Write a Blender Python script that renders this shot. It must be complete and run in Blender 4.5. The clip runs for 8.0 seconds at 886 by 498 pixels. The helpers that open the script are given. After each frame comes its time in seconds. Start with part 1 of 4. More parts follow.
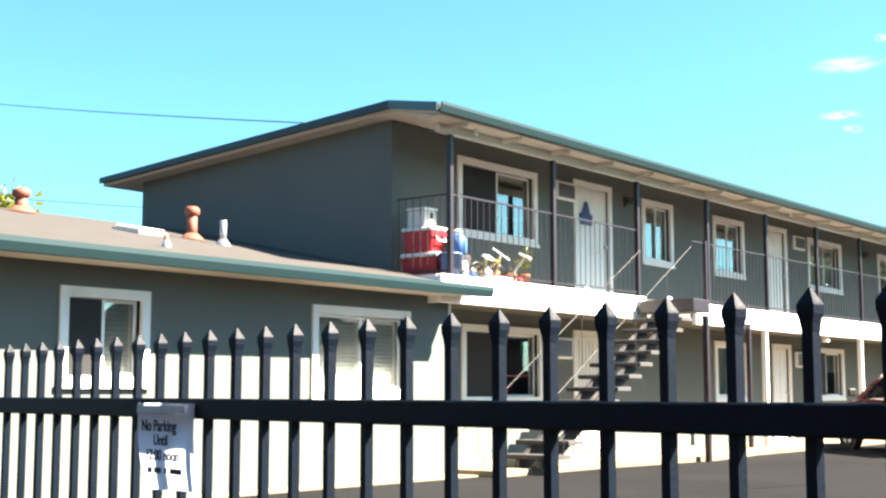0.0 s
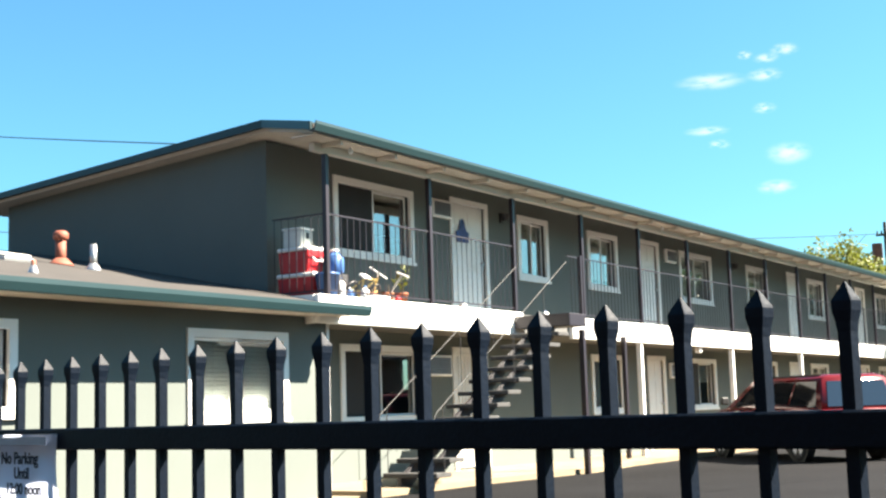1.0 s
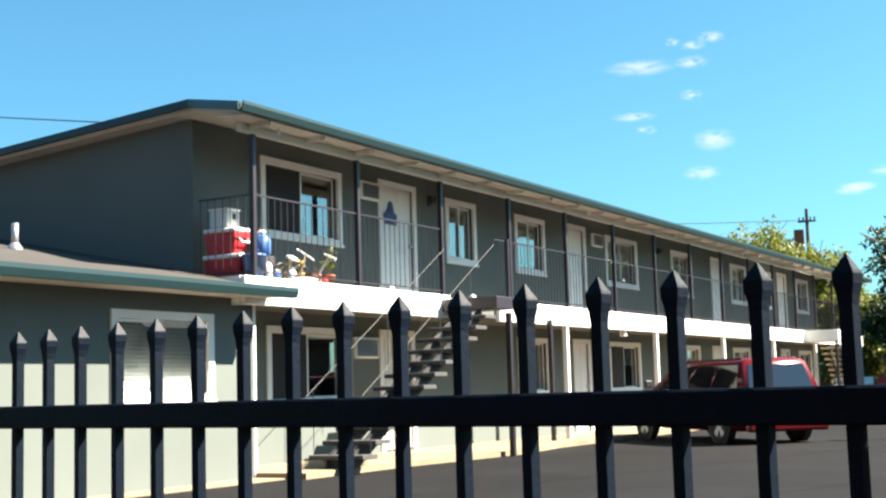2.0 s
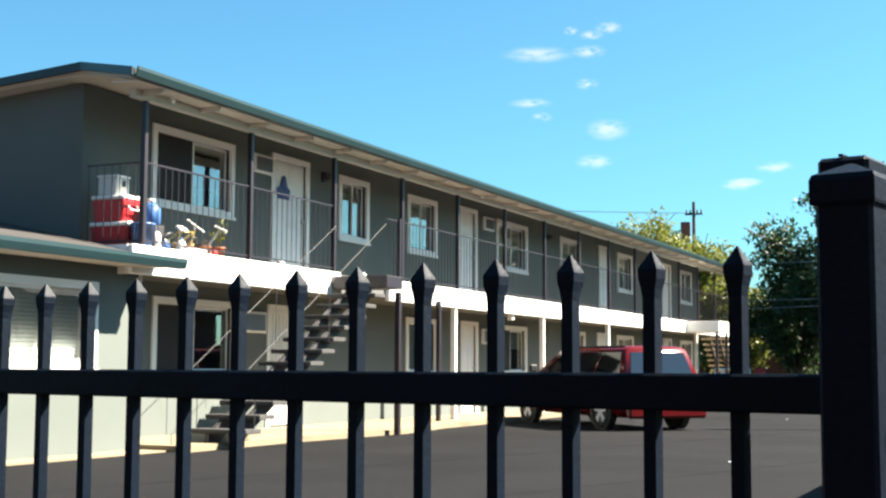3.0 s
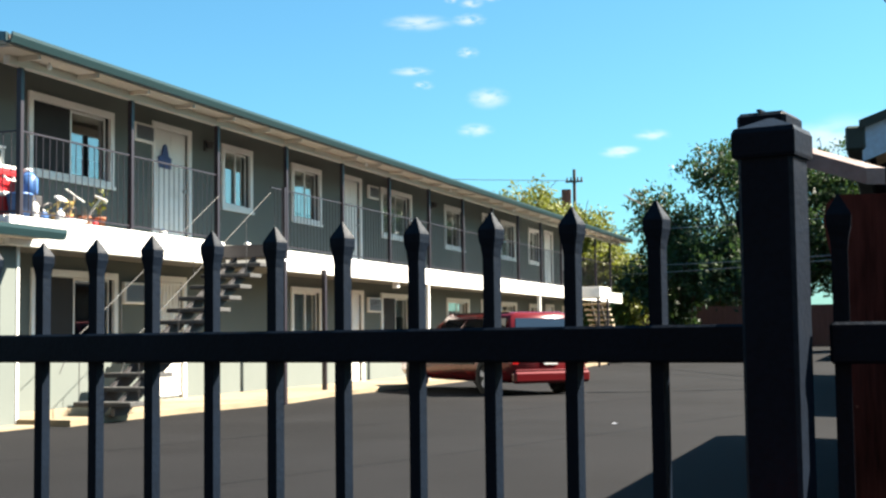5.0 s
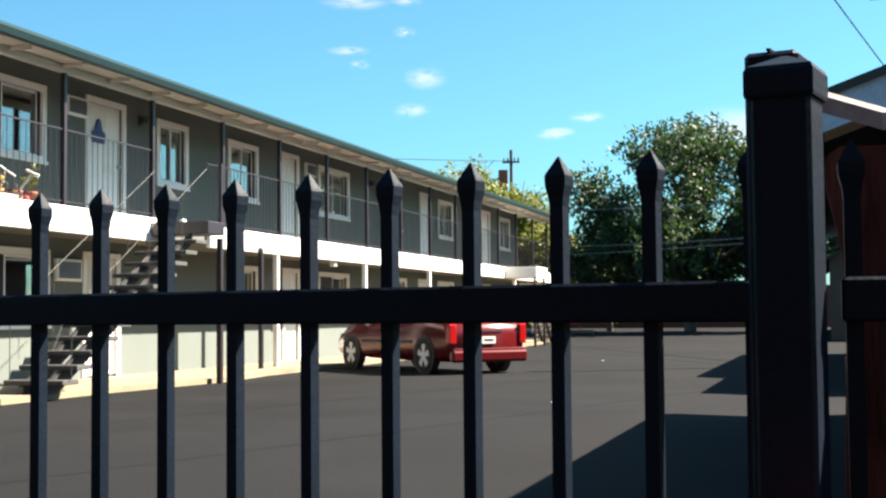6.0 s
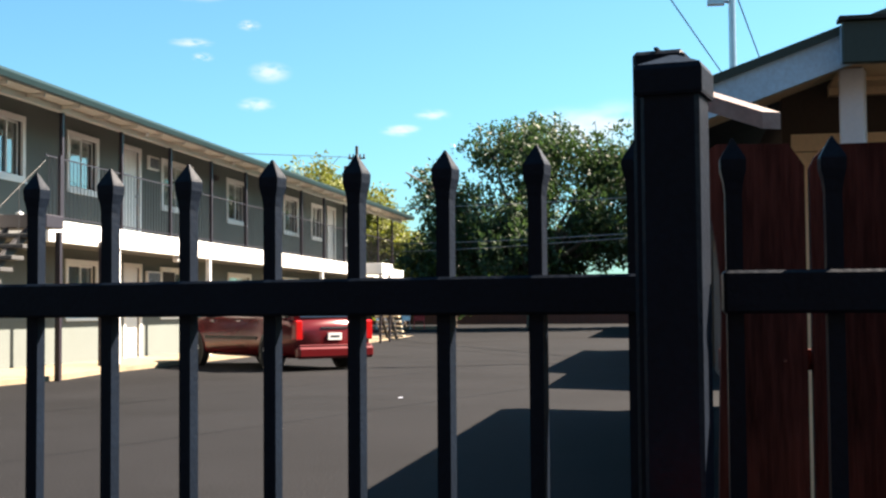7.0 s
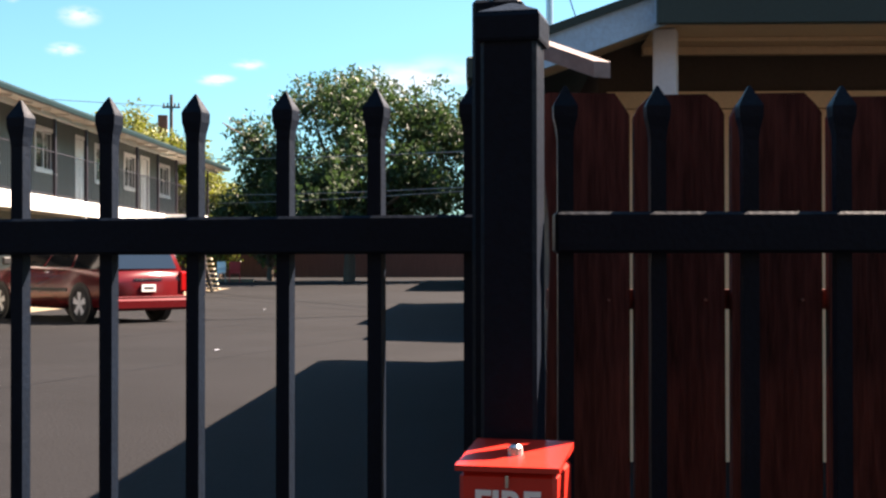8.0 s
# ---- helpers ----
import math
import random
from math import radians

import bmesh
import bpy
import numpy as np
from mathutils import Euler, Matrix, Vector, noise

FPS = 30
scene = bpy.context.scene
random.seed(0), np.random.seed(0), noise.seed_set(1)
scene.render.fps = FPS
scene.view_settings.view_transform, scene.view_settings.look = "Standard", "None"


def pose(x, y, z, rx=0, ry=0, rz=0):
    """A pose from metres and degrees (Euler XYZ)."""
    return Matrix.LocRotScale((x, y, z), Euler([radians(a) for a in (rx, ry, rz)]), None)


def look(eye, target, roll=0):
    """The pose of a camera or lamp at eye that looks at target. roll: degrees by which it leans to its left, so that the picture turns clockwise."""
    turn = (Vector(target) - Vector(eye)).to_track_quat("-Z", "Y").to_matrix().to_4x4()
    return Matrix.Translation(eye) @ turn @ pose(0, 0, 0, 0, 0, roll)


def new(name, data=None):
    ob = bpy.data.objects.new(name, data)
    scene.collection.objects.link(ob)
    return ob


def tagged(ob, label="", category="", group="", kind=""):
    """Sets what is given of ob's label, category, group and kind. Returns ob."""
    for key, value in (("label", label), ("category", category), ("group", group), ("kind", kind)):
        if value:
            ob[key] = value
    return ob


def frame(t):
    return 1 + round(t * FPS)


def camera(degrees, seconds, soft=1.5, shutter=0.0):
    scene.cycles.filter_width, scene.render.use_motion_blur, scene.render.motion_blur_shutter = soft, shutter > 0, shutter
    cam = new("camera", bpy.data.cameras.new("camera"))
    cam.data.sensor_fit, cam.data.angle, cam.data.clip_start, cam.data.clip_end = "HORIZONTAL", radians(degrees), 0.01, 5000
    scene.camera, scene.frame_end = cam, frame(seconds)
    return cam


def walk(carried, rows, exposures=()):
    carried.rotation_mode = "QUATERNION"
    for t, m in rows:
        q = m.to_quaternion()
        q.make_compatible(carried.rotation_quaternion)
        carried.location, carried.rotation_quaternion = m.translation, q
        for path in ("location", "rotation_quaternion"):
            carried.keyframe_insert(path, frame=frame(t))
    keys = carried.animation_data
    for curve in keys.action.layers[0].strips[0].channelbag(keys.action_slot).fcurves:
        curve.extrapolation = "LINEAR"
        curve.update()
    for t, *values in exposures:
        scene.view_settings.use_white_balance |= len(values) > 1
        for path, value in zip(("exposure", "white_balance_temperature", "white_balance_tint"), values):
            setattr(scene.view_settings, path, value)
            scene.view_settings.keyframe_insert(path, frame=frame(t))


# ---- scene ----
cam = camera(37.74, 8.0, soft=2.4)
PATH = [
    (0, (0.378, -1.483, 1.123), (-5.757, 6.337, 2.221), -0.01),
    (0.5, (0.360, -1.445, 1.124), (-5.459, 6.609, 2.250), 0.54),
    (1, (0.363, -1.441, 1.124), (-4.994, 6.913, 2.353), -1.78),
    (2.5, (0.378, -1.446, 1.115), (-4.206, 7.389, 2.083), -0.51),
    (3, (0.369, -1.456, 1.115), (-3.792, 7.591, 2.028), 0.27),
    (3.5, (0.361, -1.474, 1.116), (-3.612, 7.656, 2.048), 0.01),
    (4, (0.360, -1.487, 1.114), (-3.451, 7.715, 2.016), -0.77),
    (4.5, (0.355, -1.496, 1.112), (-3.196, 7.812, 1.981), -0.57),
    (4.7, (0.347, -1.500, 1.106), (-3.061, 7.875, 1.810), -0.59),
    (5.8, (0.260, -1.398, 1.086), (-2.951, 8.051, 1.720), -0.96),
    (6, (0.246, -1.396, 1.076), (-2.617, 8.172, 1.590), -0.48),
    (6.5, (0.215, -1.397, 1.076), (-2.120, 8.316, 1.522), -0.88),
    (7, (0.200, -1.408, 1.072), (-1.496, 8.436, 1.549), -0.43),
    (7.5, (0.190, -1.438, 1.068), (-0.745, 8.510, 1.448), 0.46),
    (8, (0.179, -1.445, 1.056), (-0.117, 8.550, 1.170), -0.06),
]
EXPOSURE = [(0, 2.38, 6800, 13), (1, 1.95, 6600, 11), (2.5, 1.70, 6500, 10), (4.5, 1.66, 6500, 10), (6.5, 1.68, 6700, 13), (8, 1.90, 7200, 24)]
walk(cam, [(t, look(eye, target, roll)) for t, eye, target, roll in PATH], EXPOSURE)

# ---------------------------------------------------------------- sky and sun
SUN_WAY = Vector((0.60, 0.40, 0.72)).normalized()      # towards the sun
world = bpy.data.worlds.new("sky")
scene.world = world
world.use_nodes = True
wn, wl = world.node_tree.nodes, world.node_tree.links
sky = wn.new("ShaderNodeTexSky")
sky.sky_type, sky.sun_disc = "NISHITA", False
sky.sun_elevation = math.asin(SUN_WAY.z)
sky.sun_rotation = math.atan2(SUN_WAY.x, SUN_WAY.y)
sky.air_density, sky.dust_density, sky.ozone_density = 1.0, 1.0, 4.0
hue = wn.new("ShaderNodeMix"); hue.data_type, hue.blend_type = "RGBA", "MULTIPLY"
hue.inputs[0].default_value, hue.inputs[7].default_value = 1.0, (0.54, 1.0, 1.02, 1)
wl.new(sky.outputs[0], hue.inputs[6]); wl.new(hue.outputs[2], wn["Background"].inputs[0])
wn["Background"].inputs[1].default_value = 0.064
sun = new("sun", bpy.data.lights.new("sun", "SUN"))
sun.data.energy, sun.data.angle, sun.data.color = 9.6, radians(0.5), (1.0, 0.90, 0.75)
sun.matrix_world = look(SUN_WAY * 60, (0, 0, 0))

GZ = 0.05                                # level of the car park
PAVE = GZ + 0.08                         # top of the concrete strip
FENCE_TURN = pose(0, 0.026, 0, 0, 0, -11.52)  # the street fence is not quite square to the building
PANEL_TURN = pose(0.267, -0.080, 0, 0, 0, 1.7)   # the short panel past the post turns a little


# ---------------------------------------------------------------- materials
def mat(name, color, rough=0.7, metal=0.0, var=0.15, scale=6.0, fine=60.0, bump=0.15, per_piece=0.0, emit=0.0, stain=None, stain_at=0.62, axis_scale=(1, 1, 1), gloss=0.5):
    m = bpy.data.materials.new(name)
    m.use_nodes = True
    n, l = m.node_tree.nodes, m.node_tree.links
    p = n["Principled BSDF"]
    p.inputs["Roughness"].default_value, p.inputs["Metallic"].default_value = rough, metal
    p.inputs["Specular IOR Level"].default_value = gloss
    co = n.new("ShaderNodeTexCoord")
    mp = n.new("ShaderNodeMapping")
    mp.inputs["Scale"].default_value = axis_scale
    l.new(co.outputs["Object"], mp.inputs["Vector"])
    big, small = n.new("ShaderNodeTexNoise"), n.new("ShaderNodeTexNoise")
    for t, sc in ((big, scale), (small, fine)):
        t.inputs["Scale"].default_value, t.inputs["Detail"].default_value = sc, 6
        l.new(mp.outputs[0], t.inputs["Vector"])
    add = n.new("ShaderNodeMath"); add.operation = "ADD"
    l.new(big.outputs["Fac"], add.inputs[0]); l.new(small.outputs["Fac"], add.inputs[1])
    val = n.new("ShaderNodeMapRange")
    val.inputs["From Min"].default_value, val.inputs["From Max"].default_value = 0.6, 1.4
    val.inputs["To Min"].default_value, val.inputs["To Max"].default_value = 1 - var, 1 + var
    l.new(add.outputs[0], val.inputs["Value"])
    hsv = n.new("ShaderNodeHueSaturation")
    hsv.inputs["Color"].default_value = (*color, 1)
    if stain:
        ramp = n.new("ShaderNodeMapRange")
        ramp.inputs["From Min"].default_value, ramp.inputs["From Max"].default_value = stain_at, stain_at + 0.12
        st = n.new("ShaderNodeTexNoise")
        st.inputs["Scale"].default_value, st.inputs["Detail"].default_value = scale * 0.35, 8
        l.new(mp.outputs[0], st.inputs["Vector"]); l.new(st.outputs["Fac"], ramp.inputs["Value"])
        mix = n.new("ShaderNodeMix"); mix.data_type = "RGBA"
        mix.inputs[6].default_value, mix.inputs[7].default_value = (*color, 1), (*stain, 1)
        l.new(ramp.outputs[0], mix.inputs[0]); l.new(mix.outputs[2], hsv.inputs["Color"])
    if per_piece:
        info = n.new("ShaderNodeObjectInfo")
        pr = n.new("ShaderNodeMapRange")
        pr.inputs["To Min"].default_value, pr.inputs["To Max"].default_value = 1 - per_piece, 1 + per_piece
        l.new(info.outputs["Random"], pr.inputs["Value"])
        mul = n.new("ShaderNodeMath"); mul.operation = "MULTIPLY"
        l.new(val.outputs[0], mul.inputs[0]); l.new(pr.outputs[0], mul.inputs[1])
        l.new(mul.outputs[0], hsv.inputs["Value"])
    else:
        l.new(val.outputs[0], hsv.inputs["Value"])
    l.new(hsv.outputs[0], p.inputs["Base Color"])
    if bump:
        b = n.new("ShaderNodeBump")
        b.inputs["Strength"].default_value, b.inputs["Distance"].default_value = bump, 0.01
        l.new(add.outputs[0], b.inputs["Height"]); l.new(b.outputs[0], p.inputs["Normal"])
    return m


def glass_mat(name, color=(0.85, 0.93, 0.93)):
    m = bpy.data.materials.new(name)
    m.use_nodes = True
    p = m.node_tree.nodes["Principled BSDF"]
    p.inputs["Base Color"].default_value = (*color, 1)
    p.inputs["Roughness"].default_value, p.inputs["IOR"].default_value = 0.01, 2.3
    p.inputs["Transmission Weight"].default_value = 1.0
    return m


M_STUCCO = mat("sage_stucco", (0.106, 0.123, 0.114), 0.9, var=0.10, scale=0.9, fine=90, bump=0.25, stain=(0.088, 0.104, 0.096))
M_WHITE = mat("white_paint", (0.78, 0.77, 0.74), 0.55, var=0.06, scale=3, bump=0.08, stain=(0.62, 0.60, 0.55))
M_CREAM = mat("cream_paint", (0.56, 0.51, 0.43), 0.6, var=0.08, scale=2, bump=0.1, stain=(0.5, 0.45, 0.37))
M_TEAL = mat("teal_gutter_paint", (0.008, 0.028, 0.032), 0.45, var=0.15, scale=2, bump=0.05)
M_SHINGLE = mat("asphalt_shingle", (0.034, 0.030, 0.027), 0.95, var=0.3, scale=3, fine=40, bump=0.6, per_piece=0.12)
M_POST = mat("maroon_black_post_paint", (0.014, 0.0095, 0.015), 0.45, var=0.25, scale=5, bump=0.05)
M_BLACK = mat("black_fence_paint", (0.0024, 0.0058, 0.0125), 0.5, var=0.35, scale=9, fine=160, bump=0.12, stain=(0.0065, 0.0045, 0.0048), gloss=0.11)
M_ASPHALT = mat("asphalt", (0.0070, 0.0071, 0.0081), 0.95, var=0.42, scale=0.6, fine=45, bump=0.5, stain=(0.0050, 0.0051, 0.0058), stain_at=0.5, gloss=0.12)
M_CONCRETE = mat("worn_concrete", (0.21, 0.165, 0.105), 0.9, var=0.2, scale=2, bump=0.25, stain=(0.14, 0.11, 0.07))
M_TREAD = mat("grey_concrete_tread", (0.045, 0.045, 0.045), 0.85, var=0.2, scale=5, bump=0.2)
M_GLASS = glass_mat("window_glass")
M_SCREEN = mat("dark_insect_screen", (0.011, 0.011, 0.012), 0.8, var=0.1, bump=0.0)
M_BLIND = mat("pale_window_blind", (0.62, 0.62, 0.58), 0.8, var=0.08, bump=0.05)
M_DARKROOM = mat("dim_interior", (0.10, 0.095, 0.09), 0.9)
M_RED = mat("red_plastic", (0.45, 0.02, 0.025), 0.4, var=0.1, bump=0.03)
M_WOOD = mat("weathered_redwood", (0.062, 0.018, 0.014), 0.8, var=0.75, scale=2.2, fine=26, bump=0.4, per_piece=0.35, axis_scale=(6, 6, 0.6), gloss=0.08)
M_PIPE = mat("galvanised_pipe", (0.45, 0.46, 0.47), 0.35, metal=0.8, var=0.15, bump=0.05)
M_RUST = mat("rusty_brown_metal", (0.20, 0.06, 0.035), 0.7, var=0.3, bump=0.2)


# ---------------------------------------------------------------- building blocks
def box(bm, x0, x1, y0, y1, z0, z1):
    v = [bm.verts.new((x, y, z)) for x in (x0, x1) for y in (y0, y1) for z in (z0, z1)]
    for f in ((0, 1, 3, 2), (4, 6, 7, 5), (0, 4, 5, 1), (2, 3, 7, 6), (0, 2, 6, 4), (1, 5, 7, 3)):
        bm.faces.new([v[k] for k in f])
    return v


def tube(bm, a, b, r, r2=None, n=8):
    a, b = Vector(a), Vector(b)
    q = (b - a).to_track_quat("Z", "Y")
    ring = lambda c, rr: [bm.verts.new(c + q @ Vector((rr * math.cos(2 * math.pi * k / n), rr * math.sin(2 * math.pi * k / n), 0))) for k in range(n)]
    u, w = ring(a, r), ring(b, r if r2 is None else r2)
    for k in range(n):
        bm.faces.new((u[k], u[(k + 1) % n], w[(k + 1) % n], w[k]))
    bm.faces.new(u[::-1]); bm.faces.new(w)


def prism(bm, outline, axis, lo, hi):
    """Extrudes a flat outline of (a, b) points along an axis: for 'y' a is x and b is z; for 'x' a is y, b is z; for 'z' a is x, b is y."""
    def at(p, h):
        return {"y": (p[0], h, p[1]), "x": (h, p[0], p[1]), "z": (p[0], p[1], h)}[axis]
    u, w = [bm.verts.new(at(p, lo)) for p in outline], [bm.verts.new(at(p, hi)) for p in outline]
    k = len(outline)
    for j in range(k):
        bm.faces.new((u[j], u[(j + 1) % k], w[(j + 1) % k], w[j]))
    bm.faces.new(u[::-1]); bm.faces.new(w)


def mesh_of(name, bm, material, bevel=0.0, smooth=False):
    if bevel:
        bmesh.ops.bevel(bm, geom=[e for e in bm.edges], offset=bevel, segments=1, affect="EDGES", profile=0.7)
    bmesh.ops.recalc_face_normals(bm, faces=bm.faces)
    me = bpy.data.meshes.new(name)
    bm.to_mesh(me); bm.free()
    for mm in (material if isinstance(material, (list, tuple)) else [material]):
        me.materials.append(mm)
    if smooth:
        for p in me.polygons:
            p.use_smooth = True
    return me


def part(name, bm, material, parent, label="", bevel=0.0, smooth=False):
    ob = new(name, mesh_of(name, bm, material, bevel, smooth))
    ob.parent = parent
    return tagged(ob, label)


def boxes(name, material, parent, *dims, label="", bevel=0.0):
    bm = bmesh.new()
    for d in dims:
        box(bm, *d)
    return part(name, bm, material, parent, label, bevel)


def thing(name, label, category, group="", kind="", at=None):
    ob = new(name)
    if at is not None:
        ob.matrix_world = at
    return tagged(ob, label, category, group, kind)


def setting(name, bm, material, label, category, bevel=0.0, kind="structure"):
    return tagged(new(name, mesh_of(name, bm, material, bevel)), label, category, kind=kind)


def pierced_wall(bm, x0, x1, y0, y1, z0, z1, holes):
    """A wall slab along y with rectangular holes (y0, y1, z0, z1) through it, in one piece."""
    ys = sorted({y0, y1, *[v for h in holes for v in h[:2]]})
    zs = sorted({z0, z1, *[v for h in holes for v in h[2:]]})
    made = {}

    def vert(x, j, k):
        if (x, j, k) not in made:
            made[x, j, k] = bm.verts.new((x, ys[j], zs[k]))
        return made[x, j, k]

    def solid(j, k):
        if not (0 <= j < len(ys) - 1 and 0 <= k < len(zs) - 1):
            return False
        cy, cz = (ys[j] + ys[j + 1]) / 2, (zs[k] + zs[k + 1]) / 2
        return not any(h[0] < cy < h[1] and h[2] < cz < h[3] for h in holes)

    for j in range(len(ys) - 1):
        for k in range(len(zs) - 1):
            if not solid(j, k):
                continue
            for x in (x0, x1):
                bm.faces.new([vert(x, *q) for q in ((j, k), (j + 1, k), (j + 1, k + 1), (j, k + 1))])
            for (dj, dk, p, q) in ((-1, 0, (j, k), (j, k + 1)), (1, 0, (j + 1, k), (j + 1, k + 1)), (0, -1, (j, k), (j + 1, k)), (0, 1, (j, k + 1), (j + 1, k + 1))):
                if not solid(j + dj, k + dk):
                    bm.faces.new((vert(x0, *p), vert(x1, *p), vert(x1, *q), vert(x0, *q)))


# ---------------------------------------------------------------- ground
bm = bmesh.new()
prism(bm, [(-300, GZ - 0.5), (2500, GZ - 0.5), (2500, GZ + 0.3), (68, GZ + 0.3), (40, GZ), (-300, GZ)], "x", -900, 900)
setting("ground", bm, M_ASPHALT, "grey asphalt car park with faint stains", "ground")
bm = bmesh.new()
prism(bm, [(-11.1, 12.0), (-9.3, 12.0), (-9.3, 14.5), (-9.0, 17.5), (-9.25, 19.5), (-9.35, 47.5), (-11.1, 47.5)], "z", GZ - 0.1, PAVE)
setting("pavement", bm, M_CONCRETE, "worn sandy concrete strip along the apartment wall", "pavement")
bm = bmesh.new()
prism(bm, [(-10.1, 1.0), (-9.75, 1.0), (-9.62, 6.0), (-9.7, 9.0), (-9.6, 11.99), (-10.1, 11.99)], "z", GZ - 0.1, GZ + 0.02)
setting("verge", bm, M_CONCRETE, "dry sandy strip below the low wing wall", "ground")

# ---------------------------------------------------------------- apartment building
XW, XB = -11.1, -9.9           # facade and balcony edge
FLOOR, SOFFIT = 2.62, 4.62
Y0, Y1 = 12.0, 46.2
UP_WIN = [(13.48, 15.56), (18.93, 20.09), (21.75, 23.14), (26.45, 28.45), (30.9, 32.52), (36.0, 37.55), (39.1, 40.5), (43.5, 45.1)]
UP_DOOR = [(16.66, 17.88), (24.2, 25.3), (34.2, 35.25), (41.1, 42.2)]
LOW_WIN = [(13.57, 15.68), (21.71, 23.17), (26.4, 28.4), (31.0, 32.9), (35.9, 37.6), (39.1, 40.5), (43.4, 45.1)]
LOW_DOOR = [(16.6, 17.72), (24.4, 25.36), (34.0, 35.2), (41.1, 42.2)]
AC_UP = [(16.06, 16.64), (25.62, 26.2)]
AC_LOW = [(15.8, 16.5), (25.55, 26.3)]

building = thing("apartment_building", "two-storey sage stucco apartment building with white-edged balcony walkway", "building")
holes_up = [(a, b, 3.42, 4.60) for a, b in UP_WIN] + [(a, b, FLOOR, 4.66) for a, b in UP_DOOR]
holes_low = [(a, b, 0.95, 2.12) for a, b in LOW_WIN] + [(a, b, PAVE, 2.14) for a, b in LOW_DOOR]
bm = bmesh.new()
pierced_wall(bm, XW - 0.18, XW, Y0, Y1, GZ, SOFFIT + 0.25, holes_up + holes_low)
part("wall", bm, M_STUCCO, building)
bm = bmesh.new()
prism(bm, [(XW - 0.18, GZ), (XW - 0.18, 4.92), (-16.45, 4.53), (-16.45, GZ)], "y", Y0, Y0 + 0.18)
part("wall", bm, M_STUCCO, building)
bm = bmesh.new()
prism(bm, [(XW - 0.18, GZ), (XW - 0.18, 4.92), (-16.45, 4.53), (-16.45, GZ)], "y", Y1 - 0.18, Y1)
part("wall", bm, M_STUCCO, building)
boxes("wall", M_STUCCO, building, (-16.45, -16.27, Y0 + 0.18, Y1 - 0.18, GZ, 4.5))
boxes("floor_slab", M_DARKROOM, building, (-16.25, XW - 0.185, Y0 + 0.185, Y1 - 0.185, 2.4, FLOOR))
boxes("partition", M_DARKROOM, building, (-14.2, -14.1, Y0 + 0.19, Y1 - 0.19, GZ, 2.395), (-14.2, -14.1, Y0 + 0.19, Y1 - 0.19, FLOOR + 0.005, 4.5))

# roof: ridge close to the front, long low slope behind
RY0, RY1 = 11.65, 48.0
RIDGE, EAVE, BACK = (-10.85, 5.02), (-9.52, 4.72), (-17.1, 4.60)


def forward_eave(bm):
    """The eave runs on past the end wall: the near edge slants from the ridge to the eave."""
    for v in bm.verts:
        if v.co.y < RY0 + 0.2 and v.co.x > RIDGE[0]:
            v.co.y -= 0.60 * (v.co.x - RIDGE[0]) / (EAVE[0] - RIDGE[0])


bm = bmesh.new()
prism(bm, [(EAVE[0], EAVE[1]), RIDGE, BACK, (BACK[0], BACK[1] - 0.05), (RIDGE[0], RIDGE[1] - 0.05), (EAVE[0], EAVE[1] - 0.05)], "y", RY0, RY1)
forward_eave(bm)
part("roof", bm, M_SHINGLE, building, "low grey shingle roof")
bm = bmesh.new()
prism(bm, [(EAVE[0] - 0.05, EAVE[1] - 0.055), (RIDGE[0], RIDGE[1] - 0.055), (BACK[0], BACK[1] - 0.055), (BACK[0], BACK[1] - 0.10), (RIDGE[0], RIDGE[1] - 0.11), (EAVE[0] - 0.05, EAVE[1] - 0.10)], "y", RY0 + 0.06, RY1 - 0.06)
forward_eave(bm)
part("soffit", bm, M_CREAM, building, "cream painted eave boarding")
# barge boards on both ends
for y in (RY0 - 0.03, RY1):
    bm = bmesh.new()
    prism(bm, [(EAVE[0] - 0.02, EAVE[1] + 0.03), (RIDGE[0], RIDGE[1] + 0.04), (BACK[0], BACK[1] + 0.03), (BACK[0], BACK[1] - 0.06), (RIDGE[0], RIDGE[1] - 0.07), (EAVE[0] - 0.02, EAVE[1] - 0.08)], "y", y, y + 0.03)
    forward_eave(bm)
    part("barge_board", bm, M_TEAL, building, "dark teal barge board")
# gutter: open trough profile
bm = bmesh.new()
gx, gz = EAVE[0] - 0.03, EAVE[1]
prism(bm, [(gx, gz + 0.02), (gx, gz - 0.10), (gx + 0.09, gz - 0.10), (gx + 0.12, gz - 0.02), (gx + 0.12, gz + 0.02), (gx + 0.105, gz + 0.02), (gx + 0.08, gz - 0.08), (gx + 0.02, gz - 0.08), (gx + 0.02, gz + 0.02)], "y", RY0 - 0.64, RY1 + 0.05)
part("gutter", bm, M_TEAL, building, "dark teal metal gutter")
# balcony beam carrying the eave
boxes("eave_lining", M_CREAM, building, (XB - 0.09, EAVE[0] - 0.06, RY0 - 0.45, RY1 - 0.1, 4.615, 4.63), label="cream boarded eave lining")
boxes("eave_beam", M_CREAM, building, (XB - 0.09, XB, RY0 - 0.1, RY1 - 0.1, 4.50, 4.612), bevel=0.008)
y = 11.7
while y < RY1 - 0.1:
    boxes("rafter_tail", M_CREAM, building, (XB + 0.002, EAVE[0] - 0.06, y, y + 0.045, 4.555, 4.612))
    y += 1.2275

